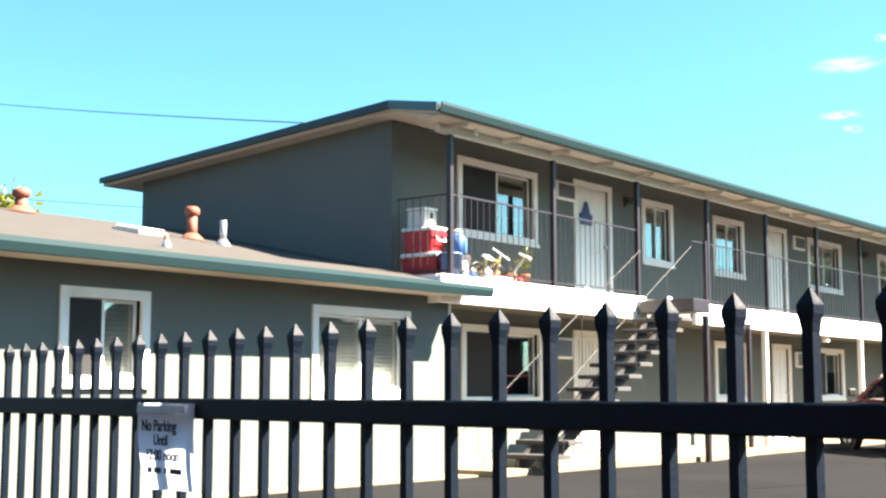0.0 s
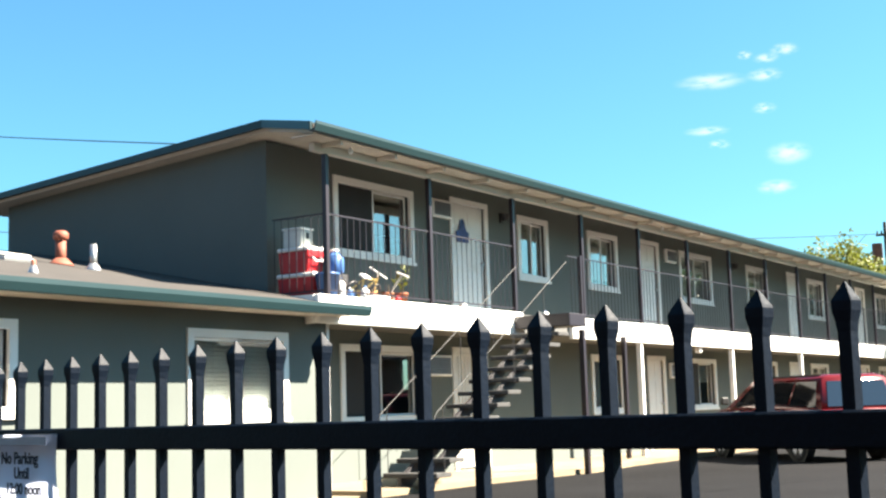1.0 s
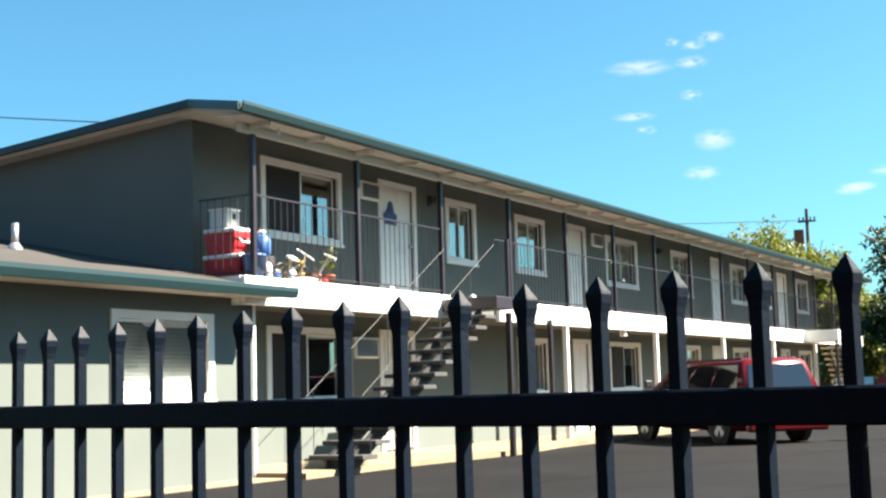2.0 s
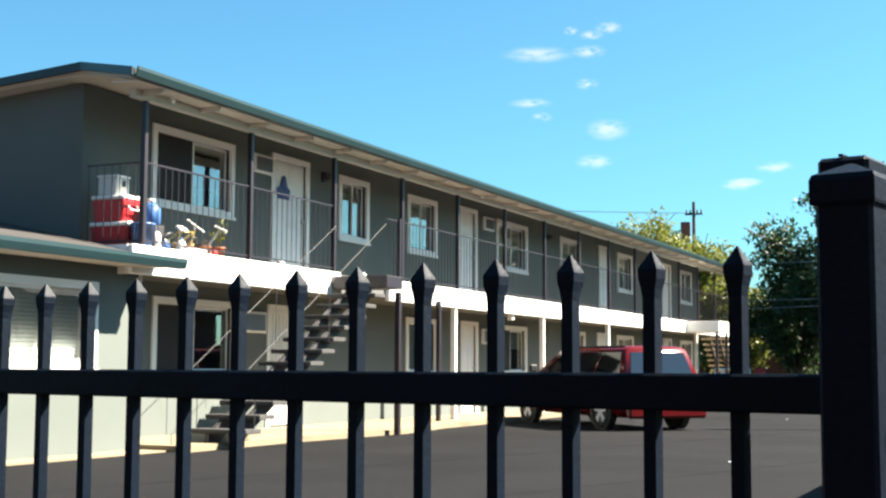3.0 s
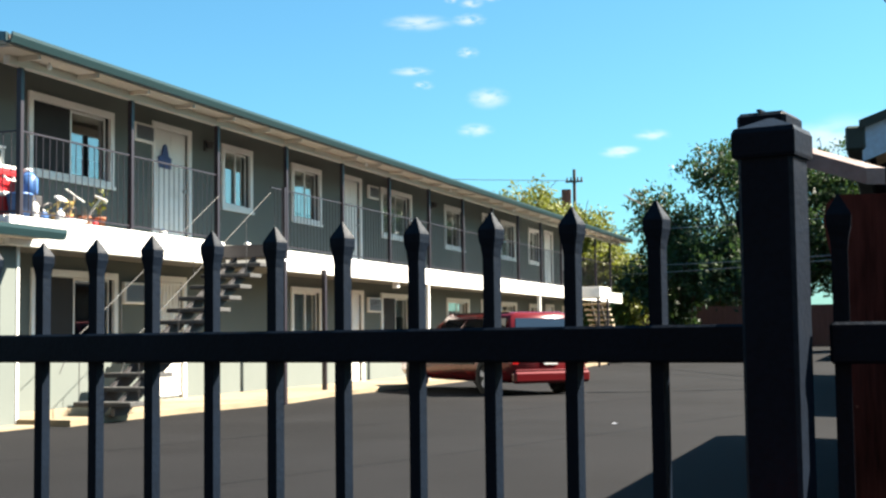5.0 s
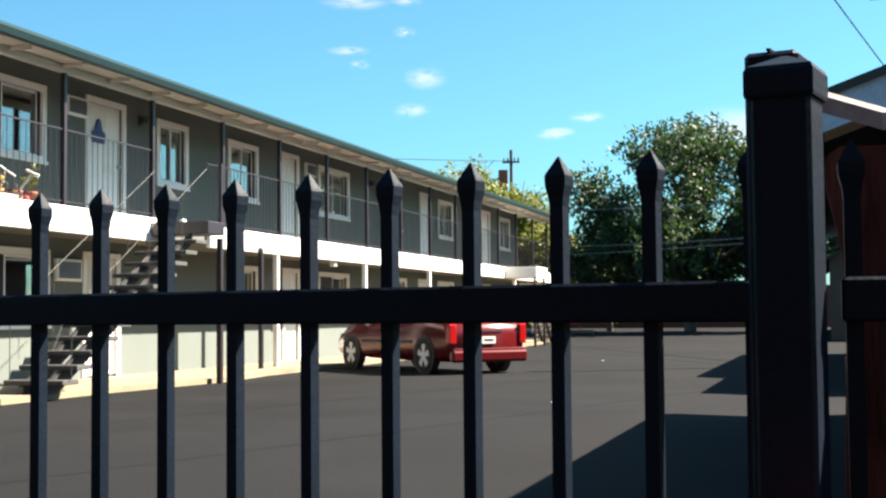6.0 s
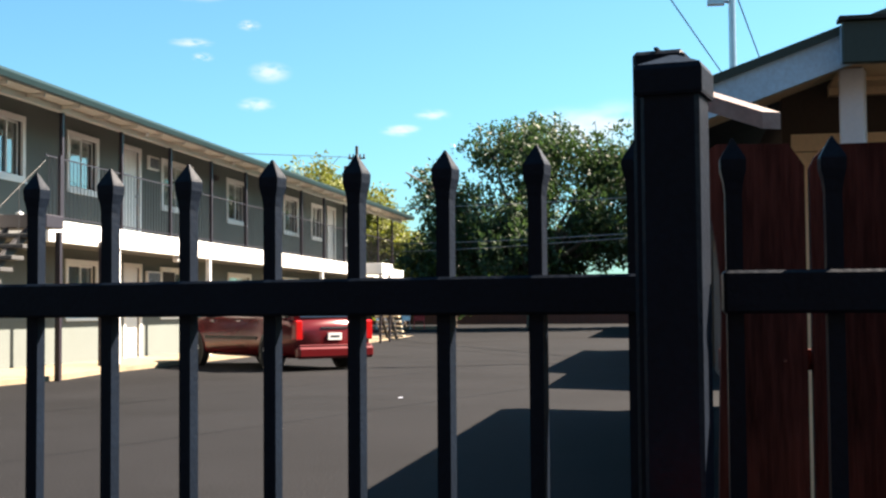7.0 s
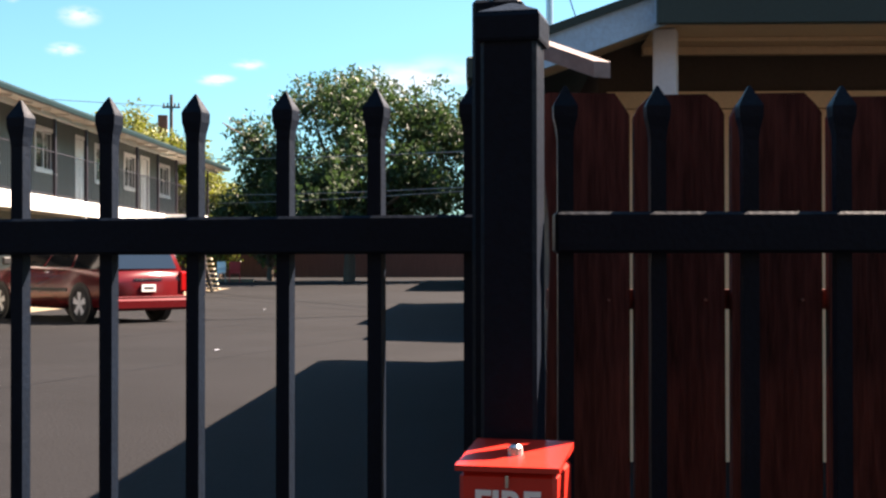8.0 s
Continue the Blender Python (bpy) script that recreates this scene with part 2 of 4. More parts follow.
# walkway slab with its white edge
M_SLAB = mat("grey_deck_coating", (0.10, 0.10, 0.095), 0.8, var=0.2, scale=3, bump=0.2)
boxes("walkway_slab", M_SLAB, building, (XW + 0.002, XB - 0.06, 11.6, 47.9, 2.32, FLOOR), label="walkway slab")
for a, b in ((11.55, 16.86), (18.6, 47.9)):      # open at the head of the stairs
    boxes("walkway_edge", M_WHITE, building, (XB - 0.055, XB + 0.03, a, b, 2.27, FLOOR + 0.02), label="white walkway edge board", bevel=0.01)
boxes("walkway_edge", M_WHITE, building, (XW + 0.002, XB - 0.06, 11.55, 11.598, 2.27, FLOOR + 0.02), label="white walkway edge board")

# upper posts and railings
POSTS = [11.82 + 2.455 * k for k in range(15)]
baluster_mesh = None
for y in POSTS:
    boxes("post", M_POST, building, (XB - 0.075, XB - 0.005, y - 0.035, y + 0.035, FLOOR - 0.2, 4.50), label="dark maroon post", bevel=0.006)
for a, b in zip(POSTS, POSTS[1:]):
    bays = [(a + 0.04, b - 0.04)]
    if a < 17.5 < b:
        bays = [(18.6, b - 0.04)]
    for c, d in bays:
        bm = bmesh.new()
        box(bm, XB - 0.05, XB - 0.03, c, d, 3.70, 3.722)
        rail = part("railing", bm, M_POST, building, "thin black balcony railing")
        boxes("bottom_rail", M_POST, rail, (XB - 0.05, XB - 0.03, c, d, 2.70, 2.72))
        n = max(2, int((d - c) / 0.135))
        for k in range(1, n):
            if baluster_mesh is None:
                bb = bmesh.new(); box(bb, -0.0045, 0.0045, -0.0045, 0.0045, 2.72, 3.70)
                baluster_mesh = mesh_of("baluster", bb, M_POST)
            o = new("baluster", baluster_mesh)
            o.location = (XB - 0.04, c + (d - c) * k / n, 0)
            o.parent = rail
# end railing across the walkway at the near end
bm = bmesh.new()
box(bm, XW + 0.25, XB - 0.08, 11.82, 11.85, 3.70, 3.725)
rail = part("railing", bm, M_POST, building, "thin black balcony railing")
boxes("bottom_rail", M_POST, rail, (XW + 0.25, XB - 0.08, 11.82, 11.85, 2.70, 2.72))
for k in range(7):
    o = new("baluster", baluster_mesh); o.location = (XW + 0.125 * k + 0.27, 11.835, 0); o.parent = rail
# lower posts
for y in (21.5, 26.42, 31.35, 36.1, 41.0):
    boxes("post", M_WHITE, building, (XB - 0.10, XB, y - 0.05, y + 0.05, GZ, 2.29), label="white ground-floor post", bevel=0.008)
boxes("post", M_POST, building, (XB + 0.032, XB + 0.11, 20.50, 20.58, GZ, 2.36), label="dark maroon post", bevel=0.006)


def window(parent, x, y0, y1, z0, z1, blind=0, screen=True):
    """A white sliding window in the plane x that faces +x, trim proud of the wall."""
    t = 0.10
    w = boxes("window", M_WHITE, parent, (x - 0.02, x + 0.03, y0 - 0.0, y1, z1 - t, z1), (x - 0.02, x + 0.03, y0, y1, z0, z0 + t), (x - 0.02, x + 0.03, y0, y0 + t, z0 + t, z1 - t), (x - 0.02, x + 0.03, y1 - t, y1, z0 + t, z1 - t), label="white framed sliding window")
    a, b, c, d = y0 + t, y1 - t, z0 + t, z1 - t
    m = (a + b) / 2
    for p, q, dx in ((a, m + 0.02, -0.06), (m - 0.02, b, -0.10)):
        f = 0.035
        boxes("sash", M_WHITE, w, (x + dx, x + dx + 0.03, p, q, d - f, d), (x + dx, x + dx + 0.03, p, q, c, c + f), (x + dx, x + dx + 0.03, p, p + f, c + f, d - f), (x + dx, x + dx + 0.03, q - f, q, c + f, d - f))
        g = boxes("pane", M_GLASS, w, (x + dx + 0.012, x + dx + 0.018, p + f, q - f, c + f, d - f))
        g.visible_shadow = False
    if screen:
        boxes("insect_screen", M_SCREEN, w, (x - 0.025, x - 0.022, a + 0.01, m - 0.025, c + 0.01, d - 0.01))
    boxes("sill", M_WHITE, w, (x + 0.031, x + 0.05, y0 - 0.02, y1 + 0.02, z0 - 0.02, z0 + 0.03))
    if blind:
        bm = bmesh.new()
        n = int((d - c) * blind / 0.05)
        for k in range(n):
            z = d - 0.05 * k
            box(bm, x - 0.165, x - 0.16, a, b, z - 0.046, z)
        part("blind", bm, M_BLIND, w, "pale slatted window blind")
    return w


def door(parent, x, y0, y1, z0, z1, barred=False):
    t = 0.09
    d = boxes("door", M_WHITE, parent, (x - 0.02, x + 0.025, y0, y0 + t, z0, z1), (x - 0.02, x + 0.025, y1 - t, y1, z0, z1), (x - 0.02, x + 0.025, y0 + t, y1 - t, z1 - t, z1), label="white panelled entrance door")
    bm = bmesh.new()
    box(bm, x - 0.09, x - 0.05, y0 + t, y1 - t, z0 + 0.01, z1 - t)
    w = (y1 - y0 - 2 * t)
    for i in range(2):
        for (u, v) in ((0.08, 0.36), (0.42, 0.72), (0.78, 0.93)):
            ya = y0 + t + w * (0.12 + 0.42 * i)
            box(bm, x - 0.05, x - 0.042, ya, ya + w * 0.34, z0 + u * (z1 - z0), z0 + v * (z1 - z0))
    part("leaf", bm, M_WHITE, d)
    bm = bmesh.new(); tube(bm, (x - 0.045, y1 - t - 0.08, z0 + 0.98), (x + 0.01, y1 - t - 0.08, z0 + 0.98), 0.028)
    part("door_knob", bm, M_PIPE, d, "metal door knob")
    if barred:
        for k in range(9):
            yy = y0 + t + w * (k + 0.5) / 9
            boxes("security_bar", M_WHITE, d, (x - 0.035, x - 0.02, yy - 0.01, yy + 0.01, z0 + 0.082, z1 - t - 0.052))
        for z in (z0 + 0.05, z1 - t - 0.05):
            boxes("security_rail", M_WHITE, d, (x - 0.04, x - 0.015, y0 + t, y1 - t, z, z + 0.03))
    return d


for k, (a, b) in enumerate(UP_WIN):
    window(building, XW, a, b, 3.42, 4.60, blind=(0, 1.0, 0.9, 1.0, 0.5, 1.0, 0.4, 1.0)[k], screen=k in (0,))
for k, (a, b) in enumerate(LOW_WIN):
    window(building, XW, a, b, 0.95, 2.12, blind=(0, 1.0, 0.5, 1.0, 1.0, 0.6, 1.0)[k], screen=k in (0, 2))
for a, b in UP_DOOR:
    door(building, XW, a, b, FLOOR, 4.66)
for k, (a, b) in enumerate(LOW_DOOR):
    door(building, XW, a, b, PAVE, 2.14, barred=(k == 0))


M_GRILLE = mat("grey_grille", (0.09, 0.10, 0.12), 0.6, var=0.1)


def air_conditioner(parent, y0, y1, z0, z1):
    ac = boxes("air_conditioner", M_WHITE, parent, (XW + 0.002, XW + 0.07, y0, y1, z0, z1), label="white wall air conditioner", bevel=0.012)
    bm = bmesh.new()
    n = 9
    for k in range(n):
        z = z0 + 0.04 + (z1 - z0 - 0.08) * k / n
        box(bm, XW + 0.071, XW + 0.078, y0 + 0.05, y1 - 0.05, z, z + 0.021)
    part("grille", bm, M_GRILLE, ac, "dark slotted grille")


for a, b in AC_UP:
    air_conditioner(building, a, b, 4.26, 4.56)
for a, b in AC_LOW:
    air_conditioner(building, a, b, 1.66, 2.0)

# ---------------------------------------------------------------- low wing
XL = -10.1
wing = thing("low_wing", "single-storey sage stucco wing with shingle roof and teal gutter", "building")
LW = [(5.95, 7.03, 1.18, 2.14), (9.40, 11.18, 1.06, 2.14)]
bm = bmesh.new()
pierced_wall(bm, XL - 0.18, XL, 1.2, 11.98, GZ, 2.50, LW)
part("wall", bm, M_STUCCO, wing)
boxes("wall", M_STUCCO, wing, (-17.5, XL - 0.18, 1.2, 1.38, GZ, 2.5))
boxes("wall", M_STUCCO, wing, (XW + 0.002, XL - 0.18, 11.8, 11.98, GZ, 2.5))
boxes("corner_board", M_WHITE, wing, (XL - 0.08, XL + 0.012, 11.982, 12.03, GZ, 2.5), label="white corner board")
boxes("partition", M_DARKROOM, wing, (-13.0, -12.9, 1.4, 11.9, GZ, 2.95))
for y0, y1, z0, z1 in LW:
    window(wing, XL, y0, y1, z0, z1, blind=1.0, screen=y0 < 8)
W_EAVE, W_RIDGE = (-9.48, 2.46), (-15.5, 3.68)
bm = bmesh.new()
prism(bm, [W_EAVE, W_RIDGE, (-18.5, 3.0), (-18.5, 2.9), (W_RIDGE[0], W_RIDGE[1] - 0.1), (W_EAVE[0], W_EAVE[1] - 0.05)], "y", 0.8, 11.97)
part("roof", bm, M_SHINGLE, wing, "worn brown-grey shingle roof")
bm = bmesh.new()
prism(bm, [W_EAVE, (XW + 0.15, 2.757), (XW + 0.15, 2.70), (W_EAVE[0], W_EAVE[1] - 0.05)], "y", 11.975, 12.02)
part("roof", bm, M_SHINGLE, wing)
bm = bmesh.new()
prism(bm, [(W_EAVE[0] - 0.03, 2.47), (W_EAVE[0] - 0.03, 2.34), (W_EAVE[0] + 0.07, 2.34), (W_EAVE[0] + 0.10, 2.42), (W_EAVE[0] + 0.10, 2.47), (W_EAVE[0] + 0.085, 2.47), (W_EAVE[0] + 0.06, 2.36), (W_EAVE[0] - 0.01, 2.36), (W_EAVE[0] - 0.01, 2.47)], "y", 0.8, 12.03)
part("gutter", bm, M_TEAL, wing, "dark teal metal gutter")
boxes("soffit", M_CREAM, wing, (XL + 0.002, W_EAVE[0] - 0.04, 0.8, 12.0, 2.36, 2.38))

# ---------------------------------------------------------------- street fence
fence = thing("iron_fence", "black painted iron fence with spear-point pickets", "fence", at=FENCE_TURN)
TIP = 1.255


def picket_mesh():
    bm = bmesh.new()
    # square bar, flared neck, waisted collar and a four-sided point
    rings = [(0.05, 0.0082, 0.0082), (TIP - 0.058, 0.0082, 0.0082), (TIP - 0.046, 0.0096, 0.0092), (TIP - 0.034, 0.0124, 0.0110), (TIP - 0.023, 0.0128, 0.0112), (TIP - 0.020, 0.0116, 0.0100), (TIP - 0.001, 0.0010, 0.0010)]
    prev = None
    for z, h, q in rings:
        r = [bm.verts.new((sx * h, sy * q, z)) for sx, sy in ((-1, -1), (1, -1), (1, 1), (-1, 1))]
        if prev:
            for k in range(4):
                bm.faces.new((prev[k], prev[(k + 1) % 4], r[(k + 1) % 4], r[k]))
        else:
            bm.faces.new(r[::-1])
        prev = r
    bm.faces.new(prev)
    return mesh_of("picket", bm, M_BLACK)


PICKET = picket_mesh()
px = 0.063 + 0.1102
rng_p = random.Random(31)
for k in range(44):
    # three welded lengths, each with its own spacing
    o = new("picket", PICKET); o.location = (px, 0, 0); o.parent = fence
    o.rotation_euler = (radians(rng_p.uniform(-0.06, 0.06)), radians(rng_p.uniform(-0.06, 0.06)), radians(rng_p.uniform(-4, 4)))
    px -= 0.1102 if k < 4 else 0.1150 if k < 14 else 0.1076
boxes("top_rail", M_BLACK, fence, (-5.1, 0.19, -0.020, 0.020, 1.067, 1.110), bevel=0.003)
boxes("bottom_rail", M_BLACK, fence, (-5.1, 0.19, -0.020, 0.020, 0.16, 0.2), bevel=0.003)
side_panel = thing("iron_fence", "short black iron fence panel beside the post, spear-point pickets", "fence", at=PANEL_TURN)
for k in range(10):
    o = new("picket", PICKET); o.location = (0.0970 * k, 0, -0.011); o.parent = side_panel
boxes("top_rail", M_BLACK, side_panel, (-0.012, 1.1, -0.020, 0.020, 1.067, 1.110), bevel=0.003)
boxes("bottom_rail", M_BLACK, side_panel, (-0.012, 1.1, -0.020, 0.020, 0.16, 0.2), bevel=0.003)

M_RAIL2 = mat("grey_weathered_wood", (0.27, 0.21, 0.20), 0.8, var=0.3, scale=20, bump=0.2)
gate_post = thing("fence_post", "square black metal post with a shallow pyramid cap", "post", at=FENCE_TURN)
PX, PO = 0.245, -0.150
boxes("shaft", M_BLACK, gate_post, (PX - 0.0275, PX + 0.0275, PO - 0.0275, PO + 0.0275, GZ, 1.294), bevel=0.004)
bm = bmesh.new()
lo = [(-0.0315, -0.0315), (0.0315, -0.0315), (0.0315, 0.0315), (-0.0315, 0.0315)]
prev = None
for z, s in ((1.271, 0.97), (1.274, 1.0), (1.295, 1.0), (1.300, 0.93), (1.312, 0.1)):
    r = [bm.verts.new((PX + a * s, PO + b * s, z)) for a, b in lo]
    if prev:
        for k in range(4):
            bm.faces.new((prev[k], prev[(k + 1) % 4], r[(k + 1) % 4], r[k]))
    else:
        bm.faces.new(r[::-1])
    prev = r
bm.faces.new(prev)
part("cap", bm, M_BLACK, gate_post)
rear_post = thing("gate_hinge_post", "taller dark post standing close behind the fence post", "post", at=FENCE_TURN)
boxes("shaft", M_BLACK, rear_post, (0.194, 0.246, -0.105, -0.040, GZ, 1.328), bevel=0.004)
boxes("top_seam", M_BLACK, rear_post, (0.216, 0.220, -0.104, -0.041, 1.3285, 1.331))
bm = bmesh.new()
ARM_A, ARM_B = Vector((0.251, -0.070, 1.284)), Vector((0.322, -0.050, 1.259))
ends = [[bm.verts.new(p + Vector((dx, dy, dz))) for dx, dy, dz in ((-0.008, -0.006, -0.0085), (0.008, 0.006, -0.0085), (0.008, 0.006, 0.0085), (-0.008, -0.006, 0.0085))] for p in (ARM_A, ARM_B)]
for k in range(4):
    bm.faces.new((ends[0][k], ends[0][(k + 1) % 4], ends[1][(k + 1) % 4], ends[1][k]))
bm.faces.new(ends[0][::-1]); bm.faces.new(ends[1])
arm = part("arm", bm, M_RAIL2, rear_post, "short pale wooden arm")

# ---------------------------------------------------------------- wooden fence
wood = thing("wooden_fence", "weathered reddish dog-eared board fence", "fence", at=PANEL_TURN)
WTOP = 1.263


def board_mesh(seed, split=False):
    """A dog-eared board with worn, slightly uneven ears; a split one has a wavy left edge."""
    g = random.Random(seed)
    h, e = 0.0545, lambda a: g.uniform(-a, a)
    top = WTOP + e(0.004)
    left = [(-h - (0.012 if split else 0), 0.06)]
    if split:
        left += [(-h + 0.006, 0.80), (-h + 0.010, 0.97), (-h + 0.013, 1.06), (-h + 0.012, 1.11), (-h + 0.008, 1.15), (-h + 0.003, 1.175), (-h - 0.004, 1.205), (-h - 0.008, 1.232), (-h - 0.004, top - 0.010), (-h + 0.010, top)]
    else:
        left += [(-h, top - 0.027 + e(0.003)), (-h + 0.007, top - 0.015), (-h + 0.020, top - 0.002)]
    right = [(h - 0.020 + e(0.003), top - 0.001), (h - 0.008, top - 0.013 + e(0.002)), (h, top - 0.026 + e(0.003)), (h, 0.06)]
    bm = bmesh.new()
    prism(bm, left + right, "y", -0.009, 0.009)
    return mesh_of("board", bm, M_WOOD)


for k in range(9):
    o = new("board", board_mesh(40 + k, split=(k == 0)))
    o.location = (0.0415 + 0.117 * k, 0.21 + 0.003 * ((k * 7) % 3), 0)
    o.rotation_euler = (0, radians((0.05, -0.04, 0.04, 0, -0.06)[k % 5]), 0)
    o.parent = wood
for z in (0.30, 1.0):
    boxes("rail", M_WOOD, wood, (0.0, 1.05, 0.226, 0.256, z, z + 0.024))
for k in range(9):
    for z in (0.312, 1.012):
        for dx in (-0.03, 0.03):
            bm = bmesh.new(); tube(bm, (0.0415 + 0.117 * k + dx, 0.1985, z), (0.0415 + 0.117 * k + dx, 0.21, z), 0.0018, None, 6)
            part("nail", bm, M_RUST, wood)

# ---------------------------------------------------------------- stairs
M_RAIL = mat("dull_grey_pipe", (0.05, 0.049, 0.048), 0.6, var=0.15, bump=0.05)
M_IRON = mat("dark_steel", (0.035, 0.033, 0.035), 0.5, var=0.2, scale=6, bump=0.05)


def stairs(name, label, x0, x1, ya, yb, z0, z1, steps, tread_mat, rails=True):
    """Open stairs from (ya, z0) up to (yb, z1) between x0 and x1, on two steel stringers."""
    st = thing(name, label, "stairs")
    run, rise = (yb - ya) / steps, (z1 - z0) / (steps + 1)
    bm = bmesh.new(); box(bm, x0 + 0.02, x1 - 0.02, 0, abs(run) + 0.045, -0.062, 0)
    tread = mesh_of("tread", bm, tread_mat, bevel=0.008)
    for k in range(steps):
        o = new("tread", tread)
        o.location = (0, ya + run * k - (0 if run > 0 else abs(run) + 0.045), z0 + rise * (k + 1)); o.parent = st
    sl = (z1 - z0) / (yb - ya)
    for x in (x0 + 0.28, x1 - 0.28):
        bm = bmesh.new()
        prism(bm, [(ya, z0), (ya, z0 + 0.10), (yb, z1 - 0.06), (yb, z1 - 0.22), (ya + (0.25 if run > 0 else -0.25), z0)], "x", x - 0.03, x + 0.03)
        part("stringer", bm, M_IRON, st)
    for x in (x0, x1):
        if rails:
            bm = bmesh.new()
            pts = [(x, ya - 0.25, z0 + 0.55), (x, ya, z0 + 0.95), (x, yb, z1 + 0.93)]
            for p, q in zip(pts, pts[1:]):
                tube(bm, p, q, 0.0055)
            part("handrail", bm, M_RAIL, st, "thin grey pipe handrail")
            for k in range(0, steps, 3):
                y = ya + run * (k + 0.5)
                bm = bmesh.new(); tube(bm, (x, y, z0 + sl * (y - ya) + 0.08), (x, y, z0 + sl * (y - ya) + 0.93), 0.006)
                part("baluster", bm, M_IRON, st)
    return st


near = stairs("staircase", "open concrete-tread staircase with thin pipe handrails", -9.82, -8.92, 12.75, 16.6, PAVE, 2.44, 12, M_TREAD)
boxes("landing", M_POST, near, (-9.865, -8.88, 16.56, 17.12, 2.36, 2.56), label="dark concrete landing", bevel=0.01)
for y in (17.08,):
    boxes("post", M_POST, near, (-8.96, -8.88, y - 0.08, y, GZ, 2.315), label="dark maroon landing post")
boxes("post", M_POST, near, (-8.95, -8.90, 17.05, 17.10, 2.565, 3.50), label="dark maroon rail post")
M_PALEWOOD = mat("pale_stair_wood", (0.45, 0.36, 0.24), 0.8, var=0.2, scale=4, bump=0.2)
far = stairs("rear_staircase", "pale wooden staircase below a white-sided landing", -9.80, -8.92, 43.6, 41.05, GZ, 2.30, 12, M_PALEWOOD, rails=False)
boxes("landing", M_WHITE, far, (-9.865, -8.82, 39.4, 41.0, 2.28, 2.63), label="white landing box", bevel=0.01)
for y in (39.5, 40.9):
    boxes("post", M_POST, far, (-8.95, -8.88, y - 0.04, y + 0.04, GZ, 2.275))

# ---------------------------------------------------------------- small things on the building
for y in (12.18, 22.5, 27.65, 33.0):
    bm = bmesh.new()
    bmesh.ops.create_uvsphere(bm, u_segments=10, v_segments=6, radius=0.035)
    for v in bm.verts: v.co += Vector((XB + 0.12, y, 4.56))
    tube(bm, (XB + 0.12, y, 4.57), (XB + 0.12, y, 4.63), 0.02)
    tagged(part("eave_lamp", bm, M_WHITE, building, "small white eave lamp", smooth=True))
for y in (18.36, 29.9):
    bm = bmesh.new()
    box(bm, XW + 0.002, XW + 0.03, y - 0.05, y + 0.05, 4.38, 4.56)
    tube(bm, (XW + 0.10, y, 4.42), (XW + 0.10, y, 4.53), 0.055, 0.075); tube(bm, (XW + 0.03, y, 4.54), (XW + 0.10, y, 4.54), 0.015)
    part("wall_lantern", bm, M_IRON, building, "dark wall lantern")
boxes("bulkhead_lamp", M_WHITE, building, (XB - 0.16, XB - 0.04, 24.53, 24.69, 2.15, 2.27), label="white lamp below the walkway", bevel=0.015)

M_NAVY = mat("navy_cloth", (0.05, 0.09, 0.22), 0.8, var=0.2)
sign = thing("door_wreath", "navy blue cloth ornament hung on a white door", "ornament")
bm = bmesh.new()
prism(bm, [(16.92, 3.93), (17.27, 3.93), (17.29, 4.10), (17.20, 4.14), (17.15, 4.30), (17.10, 4.33), (17.05, 4.30), (17.0, 4.14), (16.90, 4.10)], "x", XW - 0.038, XW - 0.012)
part("cloth", bm, M_NAVY, sign)


# coolers, jug and pots on the walkway
def cooler(x, y, z, w, d, h, label):
    c = thing("cooler", label, "cooler", "stacked coolers", at=pose(x, y, z))
    bm = bmesh.new()
    lo = [(-w / 2 + 0.02, -d / 2 + 0.02), (w / 2 - 0.02, -d / 2 + 0.02), (w / 2 - 0.02, d / 2 - 0.02), (-w / 2 + 0.02, d / 2 - 0.02)]
    hi = [(-w / 2, -d / 2), (w / 2, -d / 2), (w / 2, d / 2), (-w / 2, d / 2)]
    u, v = [bm.verts.new((*p, 0)) for p in lo], [bm.verts.new((*p, h * 0.84)) for p in hi]
    for k in range(4):
        bm.faces.new((u[k], u[(k + 1) % 4], v[(k + 1) % 4], v[k]))
    bm.faces.new(u[::-1]); bm.faces.new(v)
    part("body", bm, M_RED, c, bevel=0.015)
    boxes("lid", M_WHITE, c, (-w / 2 - 0.01, w / 2 + 0.01, -d / 2 - 0.01, d / 2 + 0.01, h * 0.845, h), label="white lid", bevel=0.015)
    bm = bmesh.new()
    for a, b in (((w / 2, -0.09, h * 0.62), (w / 2 + 0.05, -0.09, h * 0.45)), ((w / 2, 0.09, h * 0.62), (w / 2 + 0.05, 0.09, h * 0.45)), ((w / 2 + 0.05, -0.1, h * 0.45), (w / 2 + 0.05, 0.1, h * 0.45))):
        tube(bm, a, b, 0.014)
    part("handle", bm, M_WHITE, c, "white handle")
    return c


cooler(-10.58, 12.15, FLOOR + 0.005, 0.62, 0.40, 0.36, "large red cooler with a white lid on the walkway")
cooler(-10.63, 12.15, FLOOR + 0.37, 0.52, 0.36, 0.35, "red cooler with white lid and handle stacked on another")
box_ = thing("plastic_box", "pale translucent plastic box on the stacked coolers", "box", at=pose(-10.68, 12.15, FLOOR + 0.725))
boxes("body", M_BLIND, box_, (-0.16, 0.16, -0.13, 0.13, 0, 0.24), bevel=0.02)
boxes("lid", M_WHITE, box_, (-0.17, 0.17, -0.14, 0.14, 0.242, 0.27), bevel=0.008)
boxes("clip", M_IRON, box_, (0.161, 0.175, -0.03, 0.03, 0.12, 0.2))
